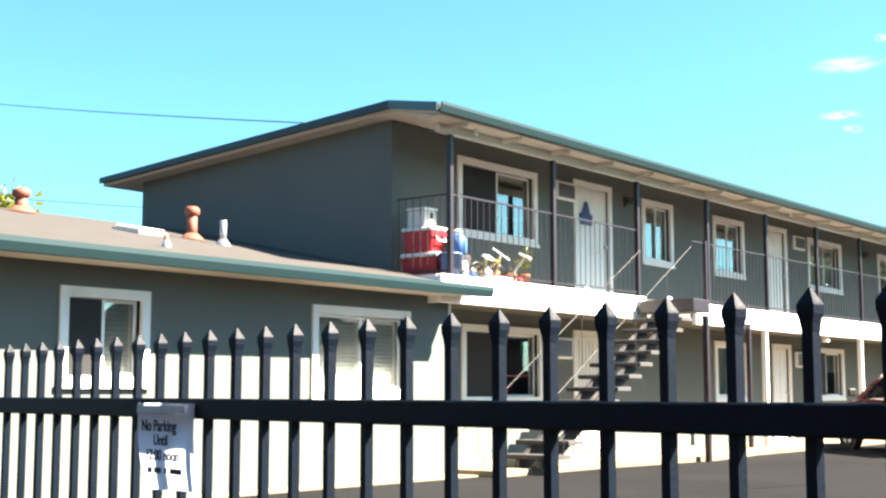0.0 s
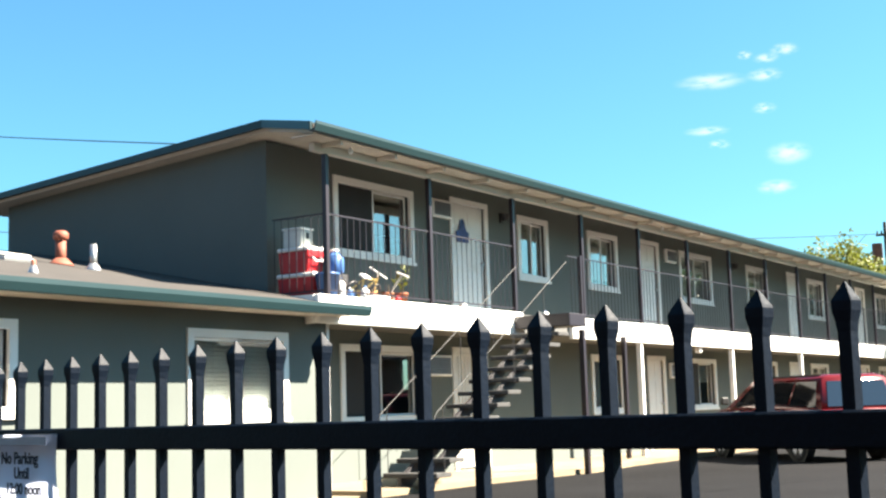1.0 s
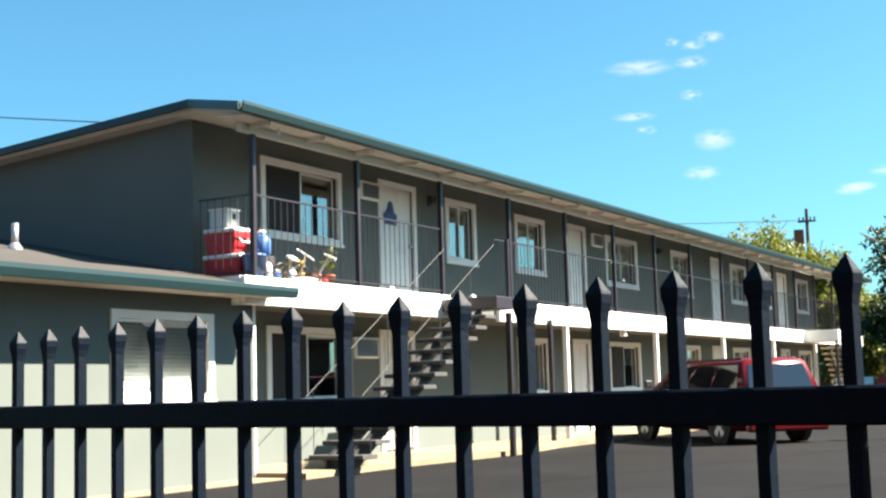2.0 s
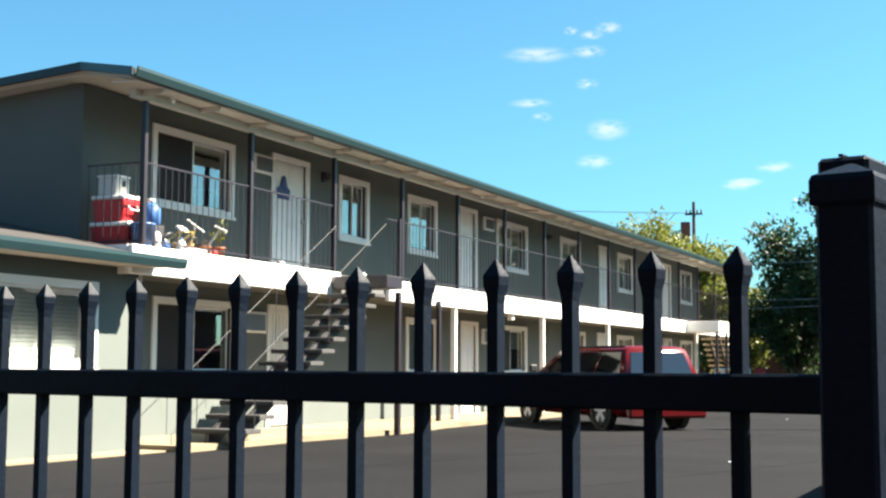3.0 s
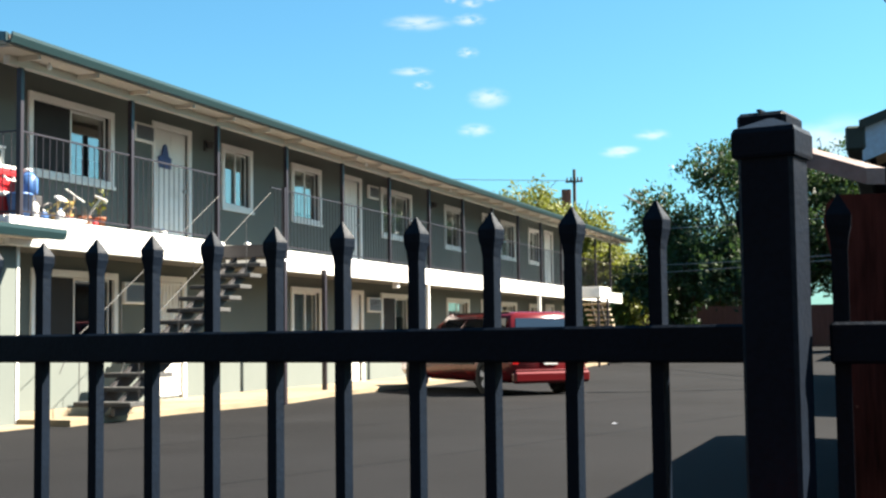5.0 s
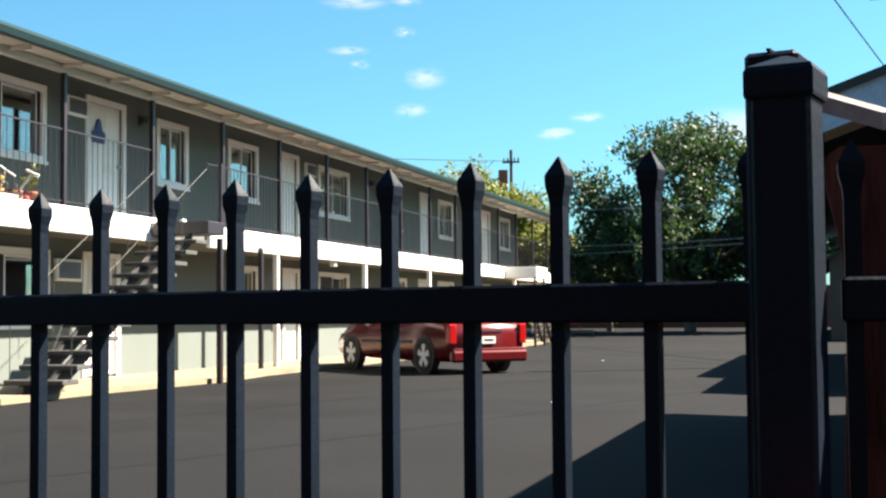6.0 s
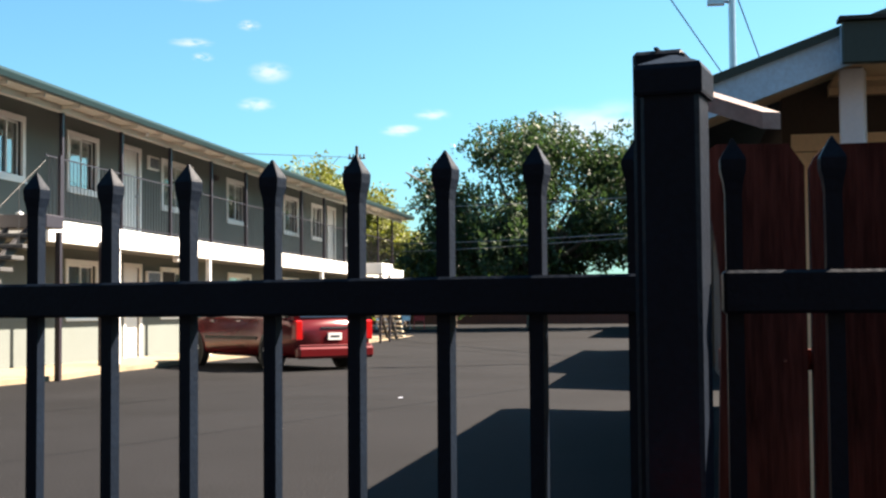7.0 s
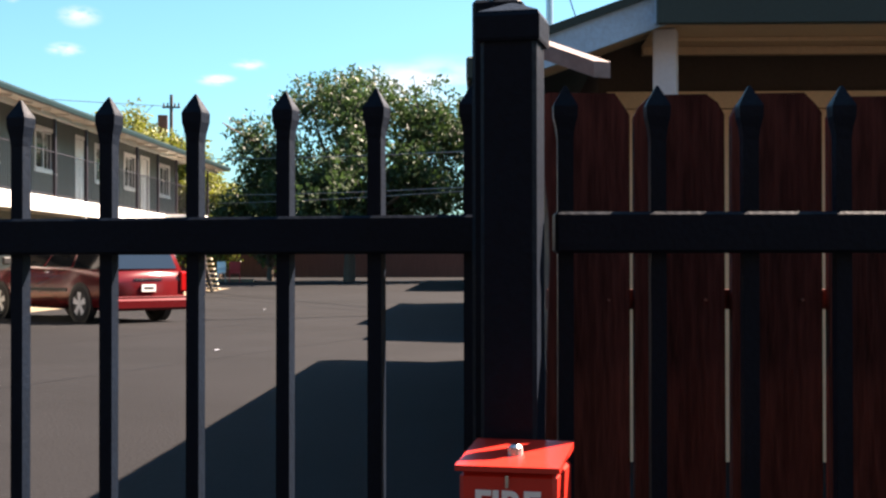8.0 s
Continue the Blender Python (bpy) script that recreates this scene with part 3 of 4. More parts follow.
M_BLUE = mat("blue_plastic", (0.05, 0.13, 0.33), 0.4, var=0.1, bump=0.02)
M_TERRA = mat("terracotta", (0.32, 0.12, 0.06), 0.85, var=0.2, bump=0.1)
M_YELLOW = mat("yellow_cane", (0.55, 0.40, 0.14), 0.6, var=0.2, bump=0.05)


def turned(name, rings, material, parent, label="", n=14):
    """A solid of revolution about its own z from (radius, height) rings."""
    bm = bmesh.new()
    prev = None
    for r, z in rings:
        ring = [bm.verts.new((r * math.cos(2 * math.pi * k / n), r * math.sin(2 * math.pi * k / n), z)) for k in range(n)]
        if prev:
            for k in range(n):
                bm.faces.new((prev[k], prev[(k + 1) % n], ring[(k + 1) % n], ring[k]))
        else:
            bm.faces.new(ring[::-1])
        prev = ring
    bm.faces.new(prev)
    return part(name, bm, material, parent, label, smooth=True)


bin_ = thing("bucket", "blue plastic bucket beside the coolers", "bucket", at=pose(-10.10, 12.03, FLOOR + 0.005))
turned("body", [(0.12, 0), (0.16, 0.30), (0.165, 0.30), (0.165, 0.33), (0.15, 0.33), (0.11, 0.02)], M_BLUE, bin_)
jug = thing("water_jug", "blue and white water jug behind the coolers", "jug", at=pose(-10.22, 12.35, FLOOR + 0.345))
turned("body", [(0.10, 0), (0.13, 0.03), (0.13, 0.22), (0.05, 0.30)], M_BLUE, jug)
turned("cap", [(0.055, 0.301), (0.055, 0.34), (0.03, 0.35)], M_WHITE, jug)
crate = thing("crate", "dark plastic crate beside the coolers", "crate", at=pose(-10.22, 12.36, FLOOR + 0.005))
boxes("body", M_IRON, crate, (-0.14, 0.14, -0.12, 0.12, 0, 0.335), bevel=0.01)


def leaf_cloud(name, parent, blobs, count, size, material, seed, kind_stuff=True, label=""):
    """Many small leaf blades in clumps inside the given balls (x, y, z, radius); heavier near the skin."""
    rng = np.random.default_rng(seed)
    blobs = np.array(blobs, float)
    w = blobs[:, 3] ** 2; w /= w.sum()
    nclump = max(1, count // 14)
    pick = rng.choice(len(blobs), nclump, p=w)
    d = rng.normal(size=(nclump, 3)); d /= np.linalg.norm(d, axis=1)[:, None]
    rad = rng.random(nclump) ** 0.45
    cc = blobs[pick, :3] + d * (blobs[pick, 3] * rad)[:, None] * np.array([1, 1, 0.85])
    c = np.repeat(cc, 14, axis=0) + rng.normal(scale=size * 1.3, size=(nclump * 14, 3))
    n = len(c)
    u = rng.normal(size=(n, 3)); u /= np.linalg.norm(u, axis=1)[:, None]
    v = np.cross(u, rng.normal(size=(n, 3))); v /= np.linalg.norm(v, axis=1)[:, None]
    s = size * (0.6 + 0.8 * rng.random(n))[:, None]
    pts = np.stack([c - u * s, c + v * s * 0.42, c + u * s, c - v * s * 0.42], axis=1).reshape(-1, 3)
    me = bpy.data.meshes.new(name)
    me.from_pydata(pts.tolist(), [], np.arange(n * 4).reshape(-1, 4).tolist())
    me.materials.append(material)
    ob = new(name, me)
    ob.parent = parent
    return tagged(ob, label, kind="stuff" if kind_stuff else "")


def leaf_mat(name, color, spread=0.45):
    m = bpy.data.materials.new(name)
    m.use_nodes = True
    n, l = m.node_tree.nodes, m.node_tree.links
    p = n["Principled BSDF"]
    geo = n.new("ShaderNodeNewGeometry")
    val = n.new("ShaderNodeMapRange")
    val.inputs["To Min"].default_value, val.inputs["To Max"].default_value = 1 - spread, 1 + spread
    l.new(geo.outputs["Random Per Island"], val.inputs["Value"])
    hsv = n.new("ShaderNodeHueSaturation"); hsv.inputs["Color"].default_value = (*color, 1)
    l.new(val.outputs[0], hsv.inputs["Value"])
    l.new(hsv.outputs[0], p.inputs["Base Color"])
    p.inputs["Roughness"].default_value = 0.55
    tr = n.new("ShaderNodeBsdfTranslucent"); l.new(hsv.outputs[0], tr.inputs["Color"])
    mix = n.new("ShaderNodeMixShader"); mix.inputs[0].default_value = 0.4
    l.new(p.outputs[0], mix.inputs[1]); l.new(tr.outputs[0], mix.inputs[2])
    l.new(mix.outputs[0], n["Material Output"].inputs["Surface"])
    return m


M_LEAF_DARK = leaf_mat("dark_green_leaves", (0.030, 0.058, 0.015))
M_LEAF_YELLOW = leaf_mat("yellow_green_leaves", (0.14, 0.155, 0.022))
M_BARK = mat("grey_brown_bark", (0.10, 0.075, 0.055), 0.95, var=0.3, scale=4, bump=0.6, axis_scale=(3, 3, 0.6))

rngp = random.Random(5)


def potted_plant(x, y, h, pot_r, label, leafy=True):
    p = thing("potted_plant", label, "plant", "pots on the walkway", at=pose(x, y, FLOOR + 0.005))
    turned("pot", [(pot_r * 0.7, 0), (pot_r, pot_r * 1.5), (pot_r * 1.12, pot_r * 1.5), (pot_r * 1.12, pot_r * 1.8), (pot_r * 0.95, pot_r * 1.8), (pot_r * 0.9, pot_r * 1.6)], M_TERRA, p, "terracotta pot")
    bm = bmesh.new()
    for k in range(4):
        a = 2 * math.pi * k / 4 + 0.4
        tube(bm, (0, 0, pot_r * 1.5), (0.05 * math.cos(a), 0.05 * math.sin(a), pot_r * 1.5 + h * (0.7 + 0.1 * k)), 0.006, 0.003, 5)
    part("stem", bm, M_BARK, p)
    if leafy:
        leaf_cloud("leaves", p, [(0, 0, pot_r * 1.5 + h * 0.45, 0.045), (0.02, 0, pot_r * 1.5 + h * 0.8, 0.045)], 60, 0.04, M_LEAF_YELLOW, 3)


potted_plant(-10.08, 13.72, 0.36, 0.09, "leafy green plant in a terracotta pot on the walkway")
potted_plant(-10.05, 13.35, 0.16, 0.08, "nearly bare plant in a terracotta pot on the walkway", leafy=False)
potted_plant(-10.12, 13.05, 0.20, 0.07, "nearly bare plant in a terracotta pot on the walkway", leafy=False)
for x, y, h, c in ((-10.1, 12.32, 0.30, M_WHITE), (-10.02, 12.75, 0.20, M_WHITE), (-10.05, 15.3, 0.12, M_WHITE), (-10.03, 17.9, 0.10, M_WHITE)):
    b = thing("bottle", "white plastic bottle on the walkway", "bottle", "bottles on the walkway", at=pose(x, y, FLOOR + 0.005))
    turned("body", [(0.05, 0), (0.06, 0.02), (0.06, h * 0.7), (0.025, h * 0.86)], c, b)
    turned("cap", [(0.027, h * 0.862), (0.027, h), (0.02, h)], M_BLUE, b)


def toy_bin(x, y, turn, m, label):
    """A small open plastic bin with a rolled rim and a handle slot."""
    b = thing("toy_bin", label, "bin", "clutter on the walkway", at=pose(x, y, FLOOR + 0.005, 0, 0, turn))
    boxes("body", m, b, (-0.13, 0.13, -0.09, -0.08, 0.012, 0.17), (-0.13, 0.13, 0.08, 0.09, 0.012, 0.17), (-0.13, -0.12, -0.08, 0.08, 0.012, 0.17), (0.12, 0.13, -0.08, 0.08, 0.012, 0.17), (-0.13, 0.13, -0.09, 0.09, 0, 0.012))
    boxes("rim", m, b, (-0.14, 0.14, -0.10, -0.09, 0.16, 0.18), (-0.14, 0.14, 0.09, 0.10, 0.16, 0.18), (-0.14, -0.13, -0.09, 0.09, 0.16, 0.18), (0.13, 0.14, -0.09, 0.09, 0.16, 0.18))


def toy_ball(x, y, r, m, label):
    bm = bmesh.new()
    bmesh.ops.create_uvsphere(bm, u_segments=16, v_segments=10, radius=r)
    o = tagged(new("toy_ball", mesh_of("toy_ball", bm, m, smooth=True)), label, "ball", "clutter on the walkway")
    o.location = (x, y, FLOOR + 0.005 + r)


toy_bin(-10.32, 12.62, 15, M_WHITE, "small white plastic bin on the walkway")
toy_bin(-10.36, 13.28, -20, M_YELLOW, "small yellow plastic bin on the walkway")
toy_bin(-10.30, 13.50, 5, M_IRON, "small dark plastic bin on the walkway")
toy_ball(-10.10, 12.50, 0.075, M_BLUE, "blue toy ball on the walkway")
toy_ball(-10.06, 12.95, 0.055, M_WHITE, "white toy ball on the walkway")
toy_ball(-10.05, 13.55, 0.06, M_RED, "red toy ball on the walkway")
# a small child's bicycle lying among the pots
bike = thing("child_bicycle", "small yellow and white child's bicycle parked on the walkway", "bicycle", at=pose(-10.2, 12.80, FLOOR + 0.012, 0, 34, 6))


def ring(bm, centre, radius, r, n=18, m=6):
    rows = []
    for i in range(n):
        a = 2 * math.pi * i / n
        rows.append([bm.verts.new(Vector(centre) + Vector((r * math.sin(2 * math.pi * j / m), (radius + r * math.cos(2 * math.pi * j / m)) * math.cos(a), (radius + r * math.cos(2 * math.pi * j / m)) * math.sin(a)))) for j in range(m)])
    for i in range(n):
        for j in range(m):
            bm.faces.new((rows[i][j], rows[(i + 1) % n][j], rows[(i + 1) % n][(j + 1) % m], rows[i][(j + 1) % m]))


for y in (-0.3, 0.32):
    bm = bmesh.new(); ring(bm, (0, y, 0.15), 0.135, 0.017)
    part("wheel", bm, M_IRON, bike, smooth=True)
bm = bmesh.new()
for a, b in (((0, -0.3, 0.15), (0, -0.12, 0.34)), ((0, -0.12, 0.34), (0, 0.2, 0.36)), ((0, 0.2, 0.36), (0, 0.0, 0.16)), ((0, 0.0, 0.16), (0, -0.3, 0.15)), ((0, 0.2, 0.42), (0, 0.32, 0.15)), ((0, -0.12, 0.34), (0, 0.0, 0.16))):
    tube(bm, a, b, 0.014)
part("frame", bm, M_YELLOW, bike, "yellow frame")
bm = bmesh.new(); tube(bm, (-0.16, 0.17, 0.46), (0.16, 0.17, 0.46), 0.012); tube(bm, (0, 0.2, 0.40), (0, 0.17, 0.46), 0.012)
part("handlebar", bm, M_WHITE, bike)
boxes("saddle", M_WHITE, bike, (-0.05, 0.05, -0.22, -0.04, 0.36, 0.40), bevel=0.012)
scooter = thing("kick_scooter", "white and tan kick scooter lying on the walkway", "scooter", at=pose(-10.08, 13.12, FLOOR + 0.02, 0, 20, -12))
boxes("deck", M_WHITE, scooter, (-0.05, 0.05, -0.26, 0.20, 0.05, 0.08), bevel=0.012)
bm = bmesh.new(); tube(bm, (0, 0.18, 0.07), (0, 0.36, 0.40), 0.016)
part("stem", bm, M_CREAM, scooter)
bm = bmesh.new(); tube(bm, (-0.13, 0.36, 0.40), (0.13, 0.36, 0.40), 0.015)
part("handlebar", bm, M_WHITE, scooter)
for y in (-0.27, 0.25):
    bm = bmesh.new(); ring(bm, (0, y, 0.05), 0.04, 0.014, 14, 6)
    part("wheel", bm, M_CREAM, scooter, smooth=True)

# ---------------------------------------------------------------- on the low roof
def roof_z(x):
    return W_EAVE[1] + (W_EAVE[0] - x) / (W_EAVE[0] - W_RIDGE[0]) * (W_RIDGE[1] - W_EAVE[1])


for x, y, h, r, m, lab in ((-13.0, 10.08, 0.34, 0.07, M_RUST, "rusty brown roof vent on the low roof"), (-12.4, 10.1, 0.36, 0.045, M_PIPE, "pale metal vent pipe on the low roof"), (-10.6, 7.65, 0.17, 0.025, M_RUST, "thin rusty pipe with a flashing on the low roof"), (-14.9, 8.7, 0.22, 0.085, M_RUST, "wide rusty roof vent on the low roof")):
    v = thing("roof_vent", lab, "vent", "vents on the low roof", at=pose(x, y, roof_z(x) - 0.03))
    turned("flashing", [(r * 2.6, 0), (r * 2.2, 0.04), (r * 1.15, 0.11)], M_PIPE if r < 0.05 else M_RUST, v)
    turned("pipe", [(r, 0.02), (r, h)], m, v)
    if r > 0.05:
        turned("hood", [(r * 0.9, h), (r * 1.45, h + 0.03), (r * 1.45, h + 0.10), (r * 1.0, h + 0.13)], m, v)
sk = thing("roof_skylight", "flat pale skylight on the low roof", "skylight", at=pose(-13.0, 9.2, roof_z(-13.0) - 0.02, 0, 10.3, 0))
boxes("kerb", M_PIPE, sk, (-0.28, 0.28, -0.24, 0.24, 0, 0.06), bevel=0.008)
boxes("dome", M_BLIND, sk, (-0.25, 0.25, -0.21, 0.21, 0.062, 0.10), bevel=0.02)

# ---------------------------------------------------------------- notice on the fence
M_PAPER = mat("white_paper", (0.80, 0.82, 0.86), 0.7, var=0.03, scale=8, bump=0.02)
def thin_sheet(m, amount):
    n, l = m.node_tree.nodes, m.node_tree.links
    tr = n.new("ShaderNodeBsdfTranslucent"); tr.inputs["Color"].default_value = (0.80, 0.84, 0.95, 1)
    mix = n.new("ShaderNodeMixShader"); mix.inputs[0].default_value = amount
    l.new(n["Principled BSDF"].outputs[0], mix.inputs[1]); l.new(tr.outputs[0], mix.inputs[2])
    l.new(mix.outputs[0], n["Material Output"].inputs["Surface"])


thin_sheet(M_PAPER, 0.72)
M_INK = mat("black_marker_ink", (0.02, 0.02, 0.025), 0.8, var=0.05, bump=0.0)
notice = thing("paper_notice", "white hand-lettered no-parking notice taped to the fence rail", "notice", at=FENCE_TURN)


def sheet_y(x, z):
    return -0.026 - 0.008 * math.sin((1.10 - z) * 16) - 0.006 * math.sin((x + 2.0) * 25)


bm = bmesh.new()
NX, NZ = 12, 12
grid = {}
for i in range(NX + 1):
    for k in range(NZ + 1):
        fz = k / NZ
        z = 1.099 - 0.186 * fz + 0.004 * fz * i / NX
        x = -2.009 + 0.066 * fz + (0.253 - 0.030 * fz) * i / NX
        for b in (0, 1):
            grid[i, k, b] = bm.verts.new((x, sheet_y(x, z) + 0.0008 * b, z))
for i in range(NX):
    for k in range(NZ):
        for b in (0, 1):
            bm.faces.new((grid[i, k, b], grid[i + 1, k, b], grid[i + 1, k + 1, b], grid[i, k + 1, b]))
part("sheet", bm, M_PAPER, notice, smooth=True)
boxes("tape", mat("grey_tape", (0.30, 0.34, 0.42), 0.4), notice, (-1.990, -1.780, -0.0370, -0.0350, 1.078, 1.094))


def lettering(text, name, size, m, material, parent, extrude=0.0006, bold=0.0):
    cu = bpy.data.curves.new(name, "FONT")
    cu.body, cu.size, cu.align_x, cu.extrude, cu.offset = text, size, "CENTER", extrude, bold
    tmp = bpy.data.objects.new(name, cu)
    dg = bpy.context.evaluated_depsgraph_get()
    me = bpy.data.meshes.new_from_object(tmp.evaluated_get(dg))
    me.materials.clear(); me.materials.append(material)
    bpy.data.objects.remove(tmp)
    o = new(name, me)
    o.parent = parent
    o.matrix_local = m
    return o


for text, x, z, size in (("No Parking", -1.880, 1.040, 0.034), ("Until", -1.870, 1.010, 0.032), ("12:00 noon", -1.862, 0.978, 0.032)):
    lettering(text, "lettering", size, pose(x, -0.041, z, 90, 0, 0), M_INK, notice, bold=0.0007)
for x0, x1 in ((-1.925, -1.905), (-1.895, -1.865), (-1.850, -1.840), (-1.825, -1.775)):
    boxes("lettering", M_INK, notice, (x0, x1, -0.0420, -0.0405, 0.950, 0.962))

# ---------------------------------------------------------------- red key box on the post
M_BOXRED = mat("glossy_red_enamel", (0.52, 0.025, 0.015), 0.3, var=0.12, scale=8, bump=0.03)
M_CHROME = mat("scratched_steel", (0.55, 0.55, 0.55), 0.25, metal=1.0, var=0.1)
fire = thing("key_box", "red metal fire key box fixed to the fence post", "box", at=FENCE_TURN)
boxes("body", M_BOXRED, fire, (0.218, 0.306, -0.275, -0.179, 0.66, 0.871), bevel=0.004)
bm = bmesh.new()
prism(bm, [(-0.279, 0.872), (-0.279, 0.877), (-0.180, 0.888), (-0.180, 0.882)], "x", 0.215, 0.309)
part("lid", bm, M_BOXRED, fire, "sloping red lid")
bm = bmesh.new(); tube(bm, (0.262, -0.235, 0.879), (0.262, -0.235, 0.8885), 0.0075, 0.0068, 12); tube(bm, (0.262, -0.235, 0.8885), (0.262, -0.235, 0.891), 0.0068, 0.004, 12)
part("lock", bm, M_CHROME, fire, "steel lock barrel")
bm = bmesh.new(); box(bm, 0.2605, 0.2635, -0.2785, -0.2755, 0.858, 0.869)
part("keyhole", bm, M_CHROME, fire)
lettering("FIRE", "lettering", 0.033, pose(0.262, -0.2765, 0.832, 90, 0, 0), M_WHITE, fire, bold=0.0011)

# ---------------------------------------------------------------- neighbouring house
M_DARKGREEN = mat("dark_green_paint", (0.03, 0.055, 0.045), 0.6, var=0.15, scale=3, bump=0.05)
M_BROWN = mat("brown_siding", (0.07, 0.05, 0.035), 0.8, var=0.2, scale=3, bump=0.2)
M_BLUETRIM = mat("blue_green_trim_paint", (0.46, 0.68, 0.82), 0.6, var=0.2, scale=4, bump=0.08, stain=(0.26, 0.40, 0.50))
M_TAN = mat("tan_paint", (0.82, 0.60, 0.36), 0.7, var=0.1, scale=2, bump=0.08)
house = thing("neighbour_house", "single-storey house with gable roof and dark green porch fascia", "house")
HX, HZ, HP = 0.20, 2.02, 0.36            # eave line, its height and the roof pitch
RX = 4.2
RZ = HZ + (RX - HX) * HP
WX = 0.78
bm = bmesh.new()
prism(bm, [(WX, GZ), (WX, HZ + (WX - HX) * HP - 0.09), (RX, RZ - 0.09), (2 * RX - WX, HZ + (WX - HX) * HP - 0.09), (2 * RX - WX, GZ)], "y", 5.22, 5.37)
part("wall", bm, M_BROWN, house)
boxes("wall", M_BROWN, house, (WX, WX + 0.15, 5.375, 12.6, GZ, 2.10))
bm = bmesh.new()
prism(bm, [(HX, HZ), (RX, RZ), (2 * RX - HX, HZ), (2 * RX - HX, HZ - 0.08), (RX, RZ - 0.08), (HX, HZ - 0.08)], "y", 4.55, 13.1)
part("roof", bm, M_SHINGLE, house, "grey shingle gable roof")
for y in (4.51, 13.105):
    bm = bmesh.new()
    prism(bm, [(HX - 0.02, HZ - 0.005), (RX, RZ - 0.005), (RX, RZ - 0.17), (HX - 0.02, HZ - 0.17)], "y", y, y + 0.035)
    part("barge_board", bm, M_BLUETRIM, house, "blue-green barge board")
    bm = bmesh.new()
    prism(bm, [(HX - 0.03, HZ + 0.012), (RX, RZ + 0.012), (RX, RZ - 0.028), (HX - 0.03, HZ - 0.028)], "y", y - 0.02, y - 0.003)
    part("drip_edge", bm, M_DARKGREEN, house, "dark green roof edge")
for k in range(4):
    y = 4.62 + 0.19 * k
    bm = bmesh.new()
    prism(bm, [(HX + 0.03, HZ - 0.085), (RX, RZ - 0.09), (RX, RZ - 0.105), (HX + 0.03, HZ - 0.10)], "y", y - 0.085, y + 0.085)
    part("soffit_board", bm, M_TAN, house)
boxes("eave_gutter", M_DARKGREEN, house, (HX - 0.09, HX - 0.005, 4.50, 13.1, HZ - 0.12, HZ - 0.01), bevel=0.01)
boxes("porch_fascia", M_DARKGREEN, house, (0.975, 7.4, 4.42, 4.46, 2.14, 2.325), label="dark green porch fascia", bevel=0.004)
boxes("porch_fascia", M_BLUETRIM, house, (0.972, 1.01, 4.462, 4.50, 2.15, 2.31), label="blue-green porch side fascia")
boxes("porch_roof", M_SHINGLE, house, (0.96, 7.4, 4.40, 4.505, 2.328, 2.345))
boxes("porch_ceiling", M_TAN, house, (1.0, 7.4, 4.565, 5.21, 2.155, 2.17), label="tan porch ceiling")
boxes("ceiling_batten", M_TAN, house, (1.0, 7.4, 4.86, 4.90, 2.135, 2.153), label="tan batten")
boxes("ceiling_batten", M_TAN, house, (1.0, 7.4, 5.14, 5.20, 2.115, 2.153), label="tan batten")
post = boxes("porch_post", M_WHITE, house, (-0.055, 0.055, -0.055, 0.055, GZ, 2.152), label="cream porch post", bevel=0.008)
post.location, post.rotation_euler = (1.045, 4.66, 0), (0, 0, radians(-14))
boxes("wall_panel", M_TAN, house, (0.82, 7.6, 5.175, 5.215, GZ, 1.84), label="tan lower wall")
boxes("wall_trim", M_TAN, house, (0.82, 7.6, 5.165, 5.215, 1.845, 1.93), label="tan band")

# second neighbour, farther along the boundary
def boundary_shed(label, x, y0, y1, z, pitch, wide=4.2):
    """A low gable-roofed shed along the boundary: eave line at x and z, gables at y0 and y1."""
    b = thing("shed", label, "shed", "sheds along the boundary")
    r = wide / 2
    bm = bmesh.new()
    prism(bm, [(x, z), (x + r, z + r * pitch), (x + wide, z), (x + wide, z - 0.1), (x + r, z + r * pitch - 0.1), (x, z - 0.1)], "y", y0, y1)
    part("roof", bm, M_SHINGLE, b, "grey shingle roof")
    for c, d in ((y0 + 0.3, y0 + 0.42), (y1 - 0.42, y1 - 0.3)):
        bm = bmesh.new()
        prism(bm, [(x + 0.5, GZ), (x + 0.5, z + 0.5 * pitch - 0.11), (x + r, z + r * pitch - 0.11), (x + wide - 0.5, z + 0.5 * pitch - 0.11), (x + wide - 0.5, GZ)], "y", c, d)
        part("wall", bm, M_BROWN, b)
    for c, d in ((x + 0.5, x + 0.62), (x + wide - 0.62, x + wide - 0.5)):
        boxes("wall", M_BROWN, b, (c, d, y0 + 0.425, y1 - 0.425, GZ, z + 0.5 * pitch - 0.11))


boundary_shed("small brown shed with a shingle roof behind the neighbouring house", 0.47, 16.85, 20.9, 2.3, 0.5)
boundary_shed("long brown shed with a shingle roof along the boundary", 0.39, 21.5, 33.1, 2.8, 0.7)
boundary_shed("brown shed with a shingle roof near the far fence", -0.30, 45.5, 62.0, 2.8, 0.5)


